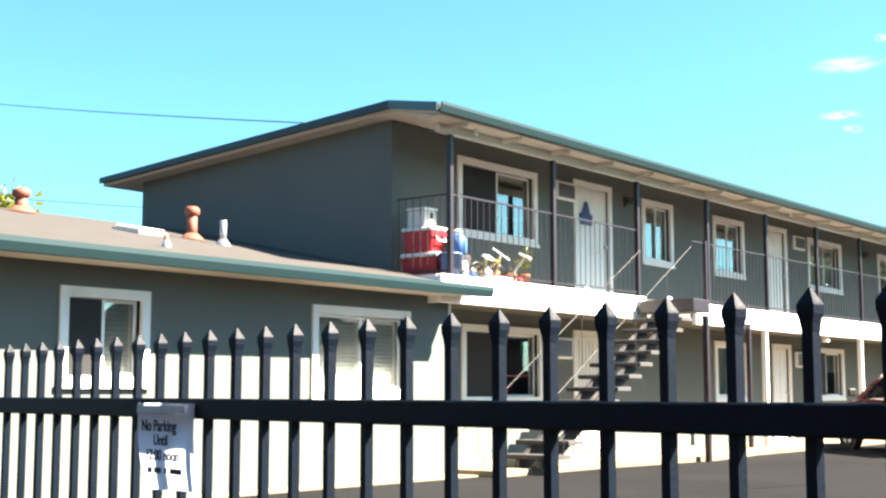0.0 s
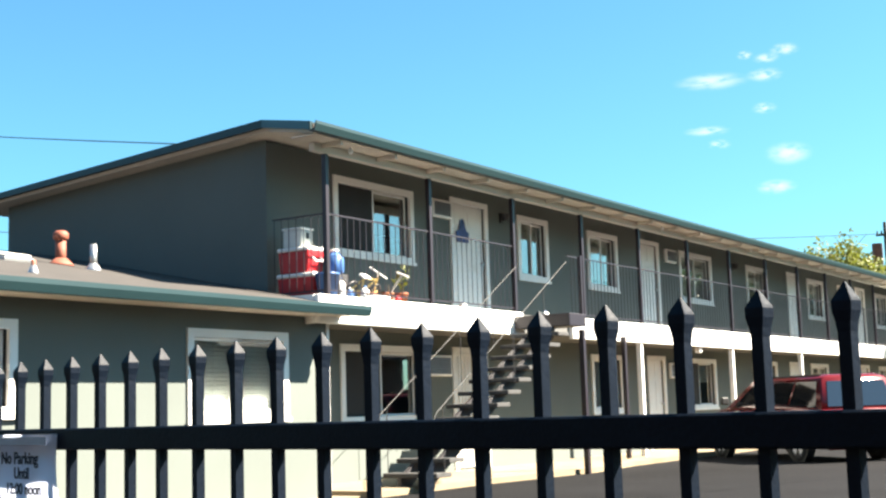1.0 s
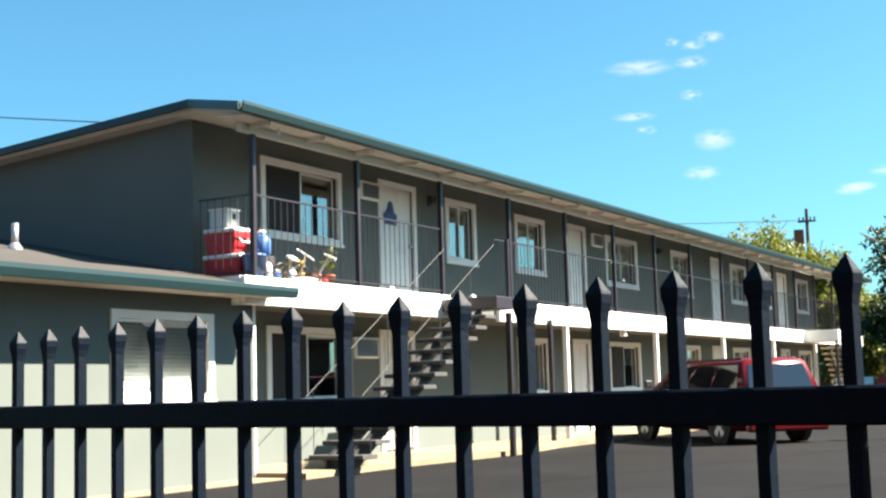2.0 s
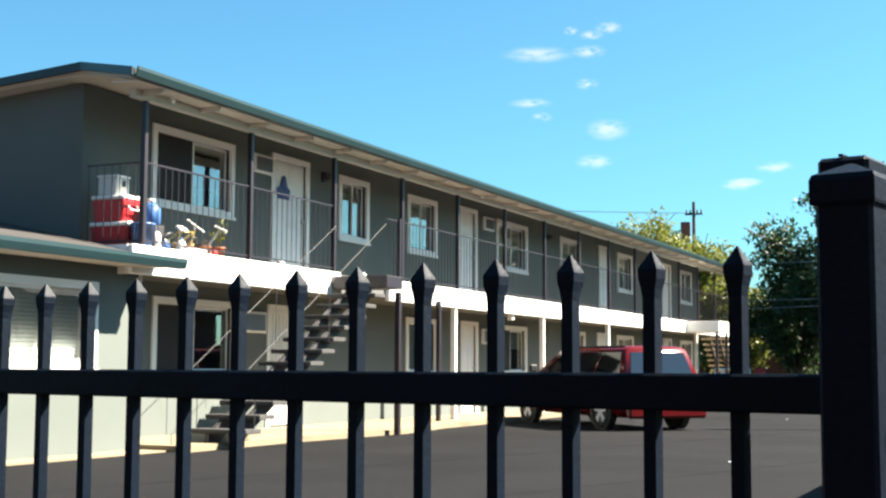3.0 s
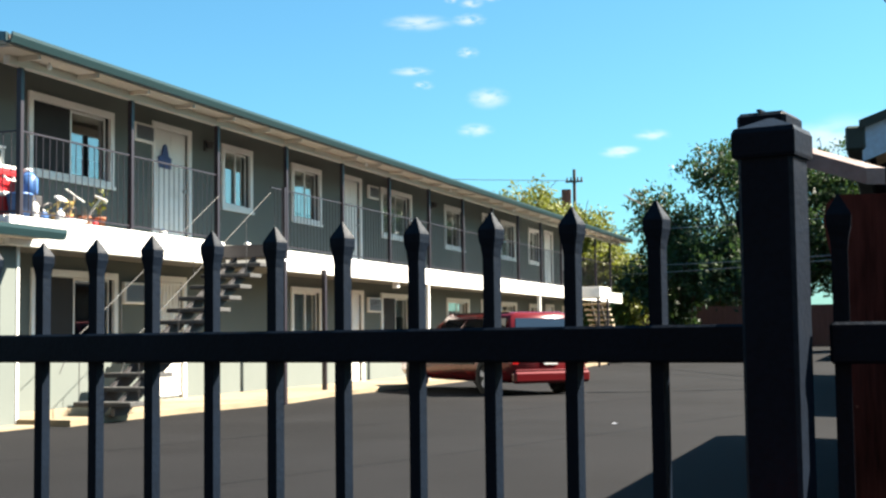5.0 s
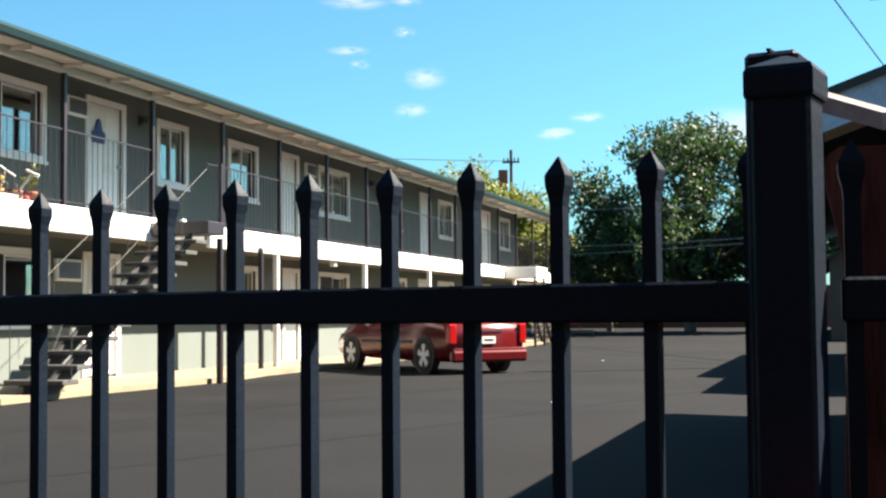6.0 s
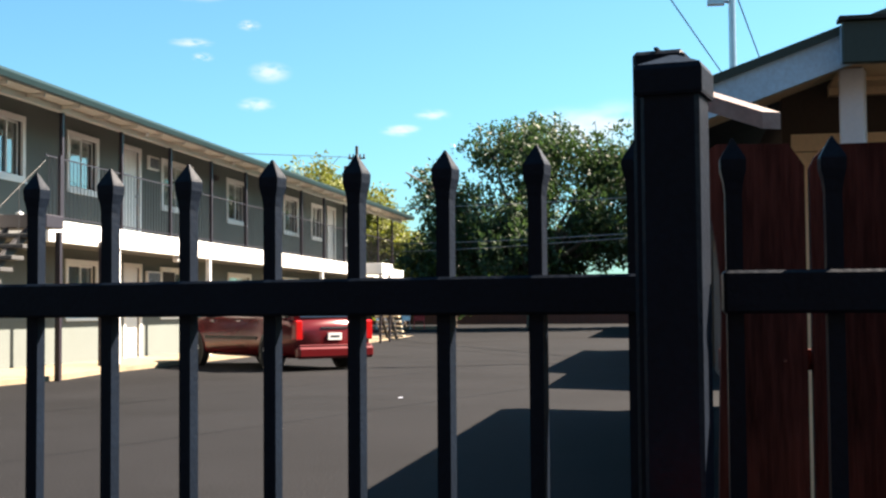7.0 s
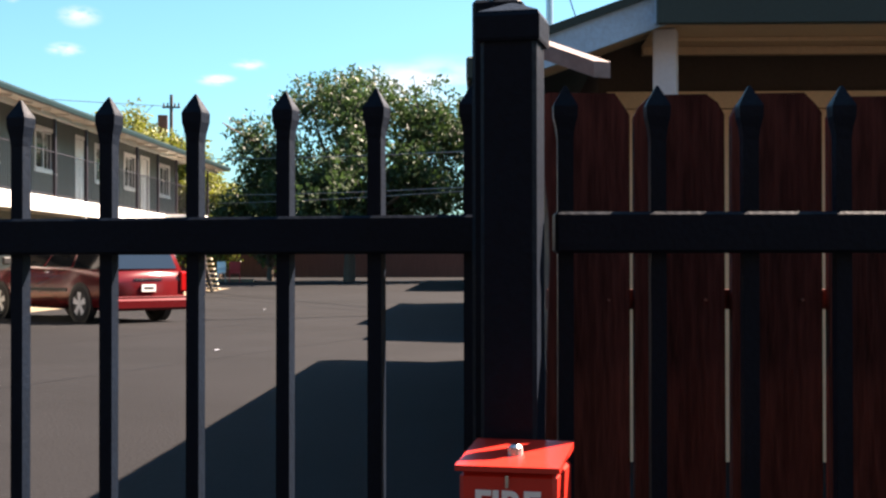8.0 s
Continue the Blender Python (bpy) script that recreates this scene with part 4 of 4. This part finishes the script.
# ---------------------------------------------------------------- parked van
M_VANRED = mat("metallic_dark_red_paint", (0.115, 0.008, 0.010), 0.2, metal=0.2, var=0.08, scale=2, bump=0.0)
M_TINT = mat("dark_tinted_glass", (0.008, 0.010, 0.012), 0.05, var=0.02, bump=0.0, gloss=0.10)
# rear glass: part of the reflected sky's blue is put into the base colour
M_REARGLASS = mat("sky_reflection_rear_glass", (0.012, 0.020, 0.034), 0.05, var=0.02, bump=0.0, gloss=0.6)
M_TYRE = mat("black_rubber", (0.018, 0.018, 0.018), 0.85, var=0.2, bump=0.1)
M_ALLOY = mat("silver_alloy", (0.72, 0.72, 0.74), 0.4, metal=0.1, var=0.08)
M_LAMPRED = mat("red_lamp_lens", (0.42, 0.01, 0.01), 0.1, var=0.05, bump=0.0)
M_TRIM = mat("black_plastic_trim", (0.02, 0.02, 0.02), 0.6, var=0.1)

van = thing("minivan", "dark red minivan with silver wheels parked on the asphalt", "car", at=Matrix.Translation((-7.24, 22.27, GZ)) @ pose(0, 0, 0, 0, 0, 47.6) @ Matrix.Diagonal((0.87, 0.94, 0.95, 1)))


def loft(name, stations, material, parent, label=""):
    """Body shell from stations (y, z bottom, z top, half width low, half width top)."""
    bm = bmesh.new()
    prev = None
    for y, zb, zt, hl, ht in stations:
        zm = zb + (zt - zb) * 0.55
        pts = [(-hl * 0.93, zb), (-hl, zb + 0.1), (-(hl + 0.015), zm), (-(ht + 0.01), zt - 0.06), (-(ht - 0.05), zt), (0, zt + 0.015), (ht - 0.05, zt), (ht + 0.01, zt - 0.06), (hl + 0.015, zm), (hl, zb + 0.1), (hl * 0.93, zb)]
        r = [bm.verts.new((x, y, z)) for x, z in pts]
        if prev:
            for k in range(len(r)):
                bm.faces.new((prev[k], prev[(k + 1) % len(r)], r[(k + 1) % len(r)], r[k]))
        else:
            bm.faces.new(r[::-1])
        prev = r
    bm.faces.new(prev)
    return part(name, bm, material, parent, label, smooth=True)


loft("body", [(-2.42, 0.34, 0.76, 0.80, 0.78), (-2.36, 0.25, 0.90, 0.88, 0.87), (-2.2, 0.23, 0.98, 0.92, 0.91), (-1.0, 0.23, 1.02, 0.93, 0.91), (0.6, 0.24, 1.02, 0.93, 0.91), (1.35, 0.26, 0.99, 0.92, 0.86), (1.9, 0.28, 0.92, 0.90, 0.80), (2.3, 0.32, 0.78, 0.84, 0.72), (2.42, 0.40, 0.66, 0.74, 0.62)], M_VANRED, van)
LOW = {"rl": (-0.90, -2.33, 0.90), "rr": (0.90, -2.33, 0.90), "fl": (-0.86, 1.50, 0.95), "fr": (0.86, 1.50, 0.95)}
TOP = {"rl": (-0.72, -2.10, 1.49), "rr": (0.72, -2.10, 1.49), "fl": (-0.68, 0.50, 1.50), "fr": (0.68, 0.50, 1.50)}
bm = bmesh.new()
u = [bm.verts.new(LOW[k]) for k in ("rl", "rr", "fr", "fl")]
w = [bm.verts.new(TOP[k]) for k in ("rl", "rr", "fr", "fl")]
for k in range(4):
    bm.faces.new((u[k], u[(k + 1) % 4], w[(k + 1) % 4], w[k]))
bm.faces.new(u[::-1])
crown = [bm.verts.new((v.co.x * 0.72, v.co.y * 0.97, v.co.z + 0.055)) for v in w]
for k in range(4):
    bm.faces.new((w[k], w[(k + 1) % 4], crown[(k + 1) % 4], crown[k]))
bm.faces.new(crown)
part("cabin", bm, M_VANRED, van, bevel=0.035, smooth=True)


def glass_panel(a, b, c, d, u0, u1, v0, v1, name="side_window", material=None, lift=0.012, parent=None):
    """A thin pane on the quad a b (low) c d (high, above b and a)."""
    a, b, c, d = map(Vector, (a, b, c, d))
    at = lambda uu, vv: (a * (1 - uu) + b * uu) * (1 - vv) + (d * (1 - uu) + c * uu) * vv
    nrm = (b - a).cross(d - a).normalized()
    if nrm.dot((a + b + c + d) / 4 - Vector((0, -0.4, 1.2))) < 0:
        nrm = -nrm
    bm = bmesh.new()
    q = [(u0, v0), (u1, v0), (u1, v1), (u0, v1)]
    lo = [bm.verts.new(at(*p) - nrm * 0.004) for p in q]
    hi = [bm.verts.new(at(*p) + nrm * lift) for p in q]
    for k in range(4):
        bm.faces.new((lo[k], lo[(k + 1) % 4], hi[(k + 1) % 4], hi[k]))
    bm.faces.new(hi); bm.faces.new(lo[::-1])
    return part(name, bm, material or M_TINT, parent or van)


for s_ in ("l", "r"):
    q = (LOW["r" + s_], LOW["f" + s_], TOP["f" + s_], TOP["r" + s_])
    for u0, u1 in ((0.05, 0.31), (0.335, 0.60), (0.625, 0.90)):
        glass_panel(*q, u0, u1, 0.10, 0.88)
glass_panel(LOW["rl"], LOW["rr"], TOP["rr"], TOP["rl"], 0.08, 0.92, 0.12, 0.88, "rear_window", M_REARGLASS)
glass_panel(LOW["fl"], LOW["fr"], TOP["fr"], TOP["fl"], 0.06, 0.94, 0.05, 0.92, "windscreen")
boxes("rear_bumper", M_VANRED, van, (-0.91, 0.91, -2.53, -2.37, 0.22, 0.45), label="body-coloured rear bumper", bevel=0.05)
boxes("bumper_pad", M_VANRED, van, (-0.86, 0.86, -2.50, -2.38, 0.451, 0.475), label="glossy bumper top", bevel=0.01)
for x in (-0.84, 0.84):
    boxes("tail_lamp", M_LAMPRED, van, (x - 0.085, x + 0.085, -2.44, -2.30, 0.56, 0.92), label="red tail lamp", bevel=0.02)
boxes("number_plate", M_WHITE, van, (-0.16, 0.16, -2.445, -2.405, 0.56, 0.69), label="white number plate")
boxes("plate_bar", M_TRIM, van, (-0.11, 0.11, -2.4475, -2.446, 0.605, 0.645))
boxes("tailgate_strip", M_CHROME, van, (-0.32, 0.32, -2.43, -2.38, 0.775, 0.80), label="chrome tailgate strip")
for x in (-0.60, 0.60):
    boxes("roof_rail", M_TRIM, van, (x - 0.02, x + 0.02, -1.9, 0.3, 1.525, 1.555), label="black roof rail", bevel=0.006)
for x in (-0.945, 0.945):
    boxes("side_moulding", M_TRIM, van, (x - 0.012, x + 0.012, -1.05, 1.05, 0.56, 0.62))
    for y in (-0.35, 0.75):
        boxes("door_handle", M_CHROME, van, (x * 0.99 - 0.02, x * 0.99 + 0.02, y - 0.09, y + 0.09, 0.90, 0.93), label="door handle")
for x in (-1.02, 1.02):
    boxes("wing_mirror", M_TRIM, van, (x - 0.09, x + 0.09, 1.08, 1.18, 1.05, 1.20), bevel=0.025)
for x in (-0.60, 0.60):
    boxes("head_lamp", M_GLASS, van, (x - 0.14, x + 0.14, 2.34, 2.42, 0.60, 0.72), bevel=0.01)
for sx in (-1, 1):
    for y in (-1.516, 1.516):
        # black disc on the uncut body side imitates the shaded hollow round the wheel
        bm = bmesh.new(); tube(bm, (sx * 0.80, y, 0.345), (sx * 0.951, y, 0.345), 0.385, None, 28)
        part("wheel_arch_shade", bm, M_TRIM, van)
        bm = bmesh.new()
        prof = [(0.20, 0.74), (0.315, 0.74), (0.335, 0.77), (0.335, 0.93), (0.315, 0.96), (0.225, 0.965), (0.215, 0.93)]
        n = 28
        prev = None
        for k in range(n + 1):
            a = 2 * math.pi * k / n
            r = [bm.verts.new((sx * xx, y + rr * math.cos(a), 0.335 + rr * math.sin(a))) for rr, xx in prof] if k < n else first
            if k == 0: first = r
            if prev:
                for j in range(len(prof)):
                    bm.faces.new((prev[j], prev[(j + 1) % len(prof)], r[(j + 1) % len(prof)], r[j]))
            prev = r
        wheel = part("wheel", bm, M_TYRE, van, "black tyre", smooth=True)
        bm = bmesh.new()
        tube(bm, (sx * 0.93, y, 0.335), (sx * 0.962, y, 0.335), 0.055, 0.045, 12)
        for k in range(5):
            a = 2 * math.pi * (k + 0.25) / 5
            c, s2 = math.cos(a), math.sin(a)
            t1, t2 = Vector((0, -s2, c)), Vector((0, c, s2))
            pts = [t2 * 0.04 - t1 * 0.035, t2 * 0.04 + t1 * 0.035, t2 * 0.217 + t1 * 0.06, t2 * 0.217 - t1 * 0.06]
            lo = [bm.verts.new(Vector((sx * 0.925, y, 0.335)) + p) for p in pts]
            hi = [bm.verts.new(Vector((sx * 0.957, y, 0.335)) + p) for p in pts]
            for j in range(4):
                bm.faces.new((lo[j], lo[(j + 1) % 4], hi[(j + 1) % 4], hi[j]))
            bm.faces.new(hi); bm.faces.new(lo[::-1])
        tube(bm, (sx * 0.90, y, 0.335), (sx * 0.928, y, 0.335), 0.218, None, 24)
        part("rim", bm, M_ALLOY, wheel, "five-spoke silver rim")

# ---------------------------------------------------------------- distance
bm = bmesh.new(); box(bm, -30, 40, 68, 68.15, GZ, 2.5)
setting("boundary_wall", bm, mat("faded_red_boards", (0.17, 0.06, 0.045), 0.85, var=0.3, scale=2, bump=0.3, axis_scale=(5, 1, 0.4)), "faded red board fence closing the car park", "wall")
store = thing("shed", "low shed with a blue-grey metal roof behind the far fence", "shed")
boxes("wall", M_BROWN, store, (-16.5, -12.2, 69.5, 73, GZ, 2.6))
bm = bmesh.new()
prism(bm, [(69.2, 2.55), (73.2, 3.1), (73.2, 3.16), (69.2, 2.65)], "x", -16.8, -11.9)
part("roof", bm, mat("blue_grey_metal", (0.25, 0.33, 0.42), 0.4, metal=0.3, var=0.1), store)


def tree(label, x, y, blobs, trunk_h, trunk_r, count, size, leaf, seed):
    t = thing("tree", label, "tree", "trees beyond the car park", at=pose(x, y, GZ))
    rng = random.Random(seed)
    bm = bmesh.new()
    tube(bm, (0, 0, -0.1), (0.05, 0.03, trunk_h), trunk_r, trunk_r * 0.7, 10)
    for bx, by, bz, br in blobs:
        mid = Vector((bx * 0.45 + rng.uniform(-0.2, 0.2), by * 0.45, trunk_h + (bz - trunk_h) * 0.5))
        tube(bm, (0.05, 0.03, trunk_h - 0.2), mid, trunk_r * 0.5, trunk_r * 0.32, 7)
        tube(bm, mid, (bx, by, bz), trunk_r * 0.32, trunk_r * 0.1, 6)
        for k in range(3):
            tube(bm, Vector((bx, by, bz)) * 0.85 + mid * 0.15, (bx + rng.uniform(-1, 1) * br, by + rng.uniform(-1, 1) * br, bz + rng.uniform(0, 0.9) * br), trunk_r * 0.12, 0.015, 5)
    part("trunk", bm, M_BARK, t)
    leaf_cloud("crown", t, blobs, count, size, leaf, seed)
    return t


def lobes(rx, rz, z, n, seed, r=(0.35, 0.6)):
    """Uneven lobes that fill an upright oval of half width rx and half height rz round the height z."""
    g = random.Random(seed)
    out = []
    for k in range(n):
        a, q, h = g.uniform(0, 2 * math.pi), math.sqrt(g.random()), g.uniform(-1, 1)
        w = math.sqrt(max(0.05, 1 - h * h)) * 0.72
        out.append((rx * w * q * math.cos(a), rx * w * q * math.sin(a), z + h * rz * 0.74, g.uniform(*r) * min(rx, rz)))
    return out


tree("broad dark green tree behind the car park", -5.9, 58, lobes(6.7, 3.9, 5.9, 38, 11, (0.28, 0.6)), 2.4, 0.3, 42000, 0.125, M_LEAF_DARK, 21)
tree("dark green tree beside the broad one", 1.2, 59, lobes(3.6, 3.8, 6.3, 18, 12), 2.4, 0.26, 18000, 0.13, M_LEAF_DARK, 22)
tree("sunny yellow-green tree behind the apartment building", -19.0, 67, lobes(4.2, 3.3, 5.8, 22, 13), 2.5, 0.28, 18000, 0.14, M_LEAF_YELLOW, 23)
tree("low yellow-green tree beside the apartment building", -15.9, 65, lobes(3.4, 3.3, 4.2, 20, 14), 1.0, 0.2, 16000, 0.13, M_LEAF_YELLOW, 24)
tree("green tree behind the low wing", -36.0, 21.5, lobes(2.4, 2.4, 5.3, 12, 15), 2.4, 0.2, 4000, 0.2, M_LEAF_YELLOW, 25)
tree("low yellow-green tree at the end of the apartment building", -13.0, 63, lobes(2.6, 2.3, 3.3, 16, 17), 1.0, 0.18, 11000, 0.13, M_LEAF_YELLOW, 27)
tree("low dark green tree under the broad one", -9.9, 60, lobes(2.6, 2.1, 3.3, 14, 18), 1.0, 0.18, 10000, 0.13, M_LEAF_DARK, 28)
tree("dark green tree at the end of the car park", -9.2, 72, lobes(4.5, 2.0, 3.6, 18, 16), 1.2, 0.2, 7000, 0.2, M_LEAF_DARK, 26)

M_POLE = mat("dark_utility_pole_wood", (0.07, 0.05, 0.04), 0.9, var=0.3, scale=2, bump=0.3)
pole = thing("utility_pole", "dark wooden utility pole with crossarm and transformer", "utility pole", at=pose(-17.2, 70.7, GZ))
bm = bmesh.new(); tube(bm, (0, 0, 0), (0, 0, 10.5), 0.15, 0.09, 10); part("shaft", bm, M_POLE, pole)
bm = bmesh.new(); box(bm, -0.5, 0.5, -0.045, 0.045, 9.75, 9.84); part("crossarm", bm, M_POLE, pole)
for x in (-0.42, -0.2, 0.2, 0.42):
    bm = bmesh.new(); tube(bm, (x, 0, 9.82), (x, 0, 10.05), 0.06, 0.035, 8); part("insulator", bm, M_POLE, pole)
bm = bmesh.new(); tube(bm, (-0.48, 0, 8.2), (-0.48, 0, 9.35), 0.28, 0.28, 14); part("transformer", bm, M_RUST, pole, "rust-brown transformer can")
pole2 = thing("utility_pole", "slim grey pole with a lamp head behind the neighbouring house", "utility pole", at=pose(1.62, 25.8, GZ))
bm = bmesh.new(); tube(bm, (0, 0, 0), (0, 0, 7.6), 0.085, 0.07, 10); part("shaft", bm, M_PIPE, pole2)
bm = bmesh.new(); tube(bm, (0, 0, 7.35), (-0.5, 0, 7.5), 0.035); box(bm, -0.5, -0.15, -0.1, 0.1, 7.32, 7.5); part("lamp_head", bm, M_PIPE, pole2)


def wire(a, b, sag, r, label):
    t = thing("overhead_wire", label, "wire", "overhead wires")
    bm = bmesh.new()
    a, b = Vector(a), Vector(b)
    n = 10
    pts = [a.lerp(b, k / n) - Vector((0, 0, sag * 4 * (k / n) * (1 - k / n))) for k in range(n + 1)]
    side = (b - a).cross(Vector((0, 0, 1))).normalized()
    up = side.cross((b - a).normalized())
    prev = None
    for p in pts:
        loop = [bm.verts.new(p + (side * math.cos(k * 1.2566) + up * math.sin(k * 1.2566)) * r) for k in range(5)]
        if prev:
            for k in range(5):
                bm.faces.new((prev[k], prev[(k + 1) % 5], loop[(k + 1) % 5], loop[k]))
        prev = loop
    part("cable", bm, M_IRON, t)


wire((-17.2, 70.7, 9.9), (-60, 30, 11), 0.8, 0.018, "thin dark overhead wire")
wire((-38.4, 19.3, 10.6), (-12.4, 11.6, 4.94), 0.1, 0.009, "thin dark wire dropping to the apartment roof")
for za, zb in ((7.0, 3.5), (4.95, 2.75), (4.45, 2.70)):
    wire((-17.2, 70.7, za), (1.62, 25.8, zb), 0.12, 0.016, "pale overhead wire in front of the trees")
wire((-6.0, -9.05, 9.15), (1.62, 25.8, 5.6), 0.1, 0.012, "thin dark service wire running to the slim pole")
wire((-3.5, -9.05, 9.15), (3.0, 24.0, 3.0), 0.05, 0.008, "thin dark service wire running to the carport")

# litter and far clutter
for x, y, a in ((-2.9, 13.6, 20), (-4.6, 27.0, 10)):
    bm = bmesh.new()
    vs = [bm.verts.new(p) for p in ((-0.03, -0.02, 0), (0.026, -0.03, 0.008), (0.035, 0.02, 0.003), (0.0, 0.03, 0.012), (-0.035, 0.016, 0.004))]
    lo = [bm.verts.new(v.co - Vector((0, 0, 0.0015))) for v in vs]
    bm.faces.new(vs); bm.faces.new(lo[::-1])
    for k in range(5):
        bm.faces.new((lo[k], lo[(k + 1) % 5], vs[(k + 1) % 5], vs[k]))
    o = tagged(new("paper_scrap", mesh_of("paper_scrap", bm, M_PAPER)), "crumpled white paper scrap on the asphalt", "litter", "litter on the asphalt")
    o.matrix_world = pose(x, y, GZ + 0.003, 0, 0, a)
bm = bmesh.new(); box(bm, -13.4, -10.2, 57.2, 57.5, GZ, GZ + 0.32)
setting("kerb", bm, M_CONCRETE, "low pale kerb at the far end of the car park", "kerb")


def lawn_chair(x, y, a, m, label):
    c = thing("lawn_chair", label, "chair", "lawn chairs by the far kerb", at=pose(x, y, GZ + 0.19, 0, 0, a))
    boxes("seat", m, c, (-0.25, 0.25, -0.25, 0.25, 0.38, 0.42), bevel=0.01)
    boxes("backrest", m, c, (-0.25, 0.25, 0.25, 0.29, 0.42, 0.92), bevel=0.01)
    for sx in (-0.22, 0.22):
        for sy in (-0.22, 0.24):
            bm = bmesh.new(); tube(bm, (sx * 1.1, sy * 1.1, 0), (sx, sy, 0.38), 0.02)
            part("leg", bm, m, c)
        boxes("armrest", m, c, (sx - 0.03, sx + 0.03, -0.25, 0.26, 0.60, 0.63))


lawn_chair(-12.6, 56.4, 20, M_WHITE, "white plastic lawn chair by the far kerb")
lawn_chair(-11.7, 56.6, -30, M_WHITE, "white plastic lawn chair by the far kerb")
lawn_chair(-10.9, 56.5, 10, M_RED, "red plastic lawn chair by the far kerb")

# added wall behind the viewer, never in view: blocks sky light, dark against bounce
bm = bmesh.new(); box(bm, -40, 40, -9.3, -9.0, GZ, 9.2)
setting("unseen_dark_wall", bm, mat("dark_blocker_paint", (0.03, 0.028, 0.027), 0.9, var=0.2, scale=1), "plain dark wall added out of view behind the viewer to block sky light", "wall")

# ---------------------------------------------------------------- clouds
def cloud_mat():
    m = bpy.data.materials.new("thin_cloud")
    m.use_nodes = True
    n, l = m.node_tree.nodes, m.node_tree.links
    n.remove(n["Principled BSDF"])
    co = n.new("ShaderNodeTexCoord")
    ln = n.new("ShaderNodeVectorMath"); ln.operation = "LENGTH"
    l.new(co.outputs["Object"], ln.inputs[0])
    nz = n.new("ShaderNodeTexNoise"); nz.noise_dimensions = "4D"; nz.inputs["Scale"].default_value, nz.inputs["Detail"].default_value = 1.8, 7
    info = n.new("ShaderNodeObjectInfo")
    mu = n.new("ShaderNodeMath"); mu.operation = "MULTIPLY"; mu.inputs[1].default_value = 40
    l.new(info.outputs["Random"], mu.inputs[0]); l.new(mu.outputs[0], nz.inputs["W"])
    l.new(co.outputs["Object"], nz.inputs["Vector"])
    fall = n.new("ShaderNodeMapRange"); fall.interpolation_type = "SMOOTHSTEP"
    fall.inputs["From Min"].default_value, fall.inputs["From Max"].default_value = 1.0, 0.05
    l.new(ln.outputs["Value"], fall.inputs["Value"])
    nr = n.new("ShaderNodeMapRange"); nr.interpolation_type = "SMOOTHSTEP"
    nr.inputs["From Min"].default_value, nr.inputs["From Max"].default_value = 0.30, 0.62
    l.new(nz.outputs["Fac"], nr.inputs["Value"])
    a = n.new("ShaderNodeMath"); a.operation = "MULTIPLY"
    l.new(fall.outputs[0], a.inputs[0]); l.new(nr.outputs[0], a.inputs[1])
    a2 = n.new("ShaderNodeMath"); a2.operation = "MULTIPLY"; a2.inputs[1].default_value = 0.5
    l.new(a.outputs[0], a2.inputs[0])
    tr, em, mix = n.new("ShaderNodeBsdfTransparent"), n.new("ShaderNodeEmission"), n.new("ShaderNodeMixShader")
    em.inputs["Color"].default_value, em.inputs["Strength"].default_value = (1.0, 0.98, 0.95, 1), 0.42
    l.new(a2.outputs[0], mix.inputs[0]); l.new(tr.outputs[0], mix.inputs[1]); l.new(em.outputs[0], mix.inputs[2])
    l.new(mix.outputs[0], n["Material Output"].inputs["Surface"])
    return m


M_CLOUD = cloud_mat()
CLOUDS = [(-20.5, 13.8, 2.72, 0.69), (-18.2, 13.9, 1.36, 0.54), (-18.3, 12.5, 0.94, 0.45), (-17.4, 10.5, 1.73, 0.89), (-20.3, 11.1, 0.89, 0.4), (-20.8, 11.7, 1.73, 0.4), (-18.0, 9.1, 1.48, 0.59), (-17.3, 14.9, 1.11, 0.49), (-19.0, 14.8, 0.62, 0.35), (-18.1, 14.6, 0.99, 0.4), (-11.7, 8.0, 1.48, 0.49), (-4.1, 7.9, 4.7, 1.98), (-10.2, 8.7, 1.48, 0.49), (-11.4, 8.1, 1.24, 0.35), (-1.9, 8.0, 5.4, 2.2)]
bm = bmesh.new()
bmesh.ops.create_grid(bm, x_segments=2, y_segments=2, size=1.0)
CLOUD = mesh_of("cloud", bm, M_CLOUD)
for az, el, wide, high in CLOUDS:
    d = Vector((math.sin(radians(az)) * math.cos(radians(el)), math.cos(radians(az)) * math.cos(radians(el)), math.sin(radians(el))))
    o = new("cloud", CLOUD)
    k = 1500 * radians(1) * 0.66
    o.matrix_world = look(d * 1500, (0, 0, 0)) @ Matrix.Diagonal((wide * k, high * k, 1, 1))
    tagged(o, "small thin white cloud in the blue sky", "cloud", "clouds", "structure")
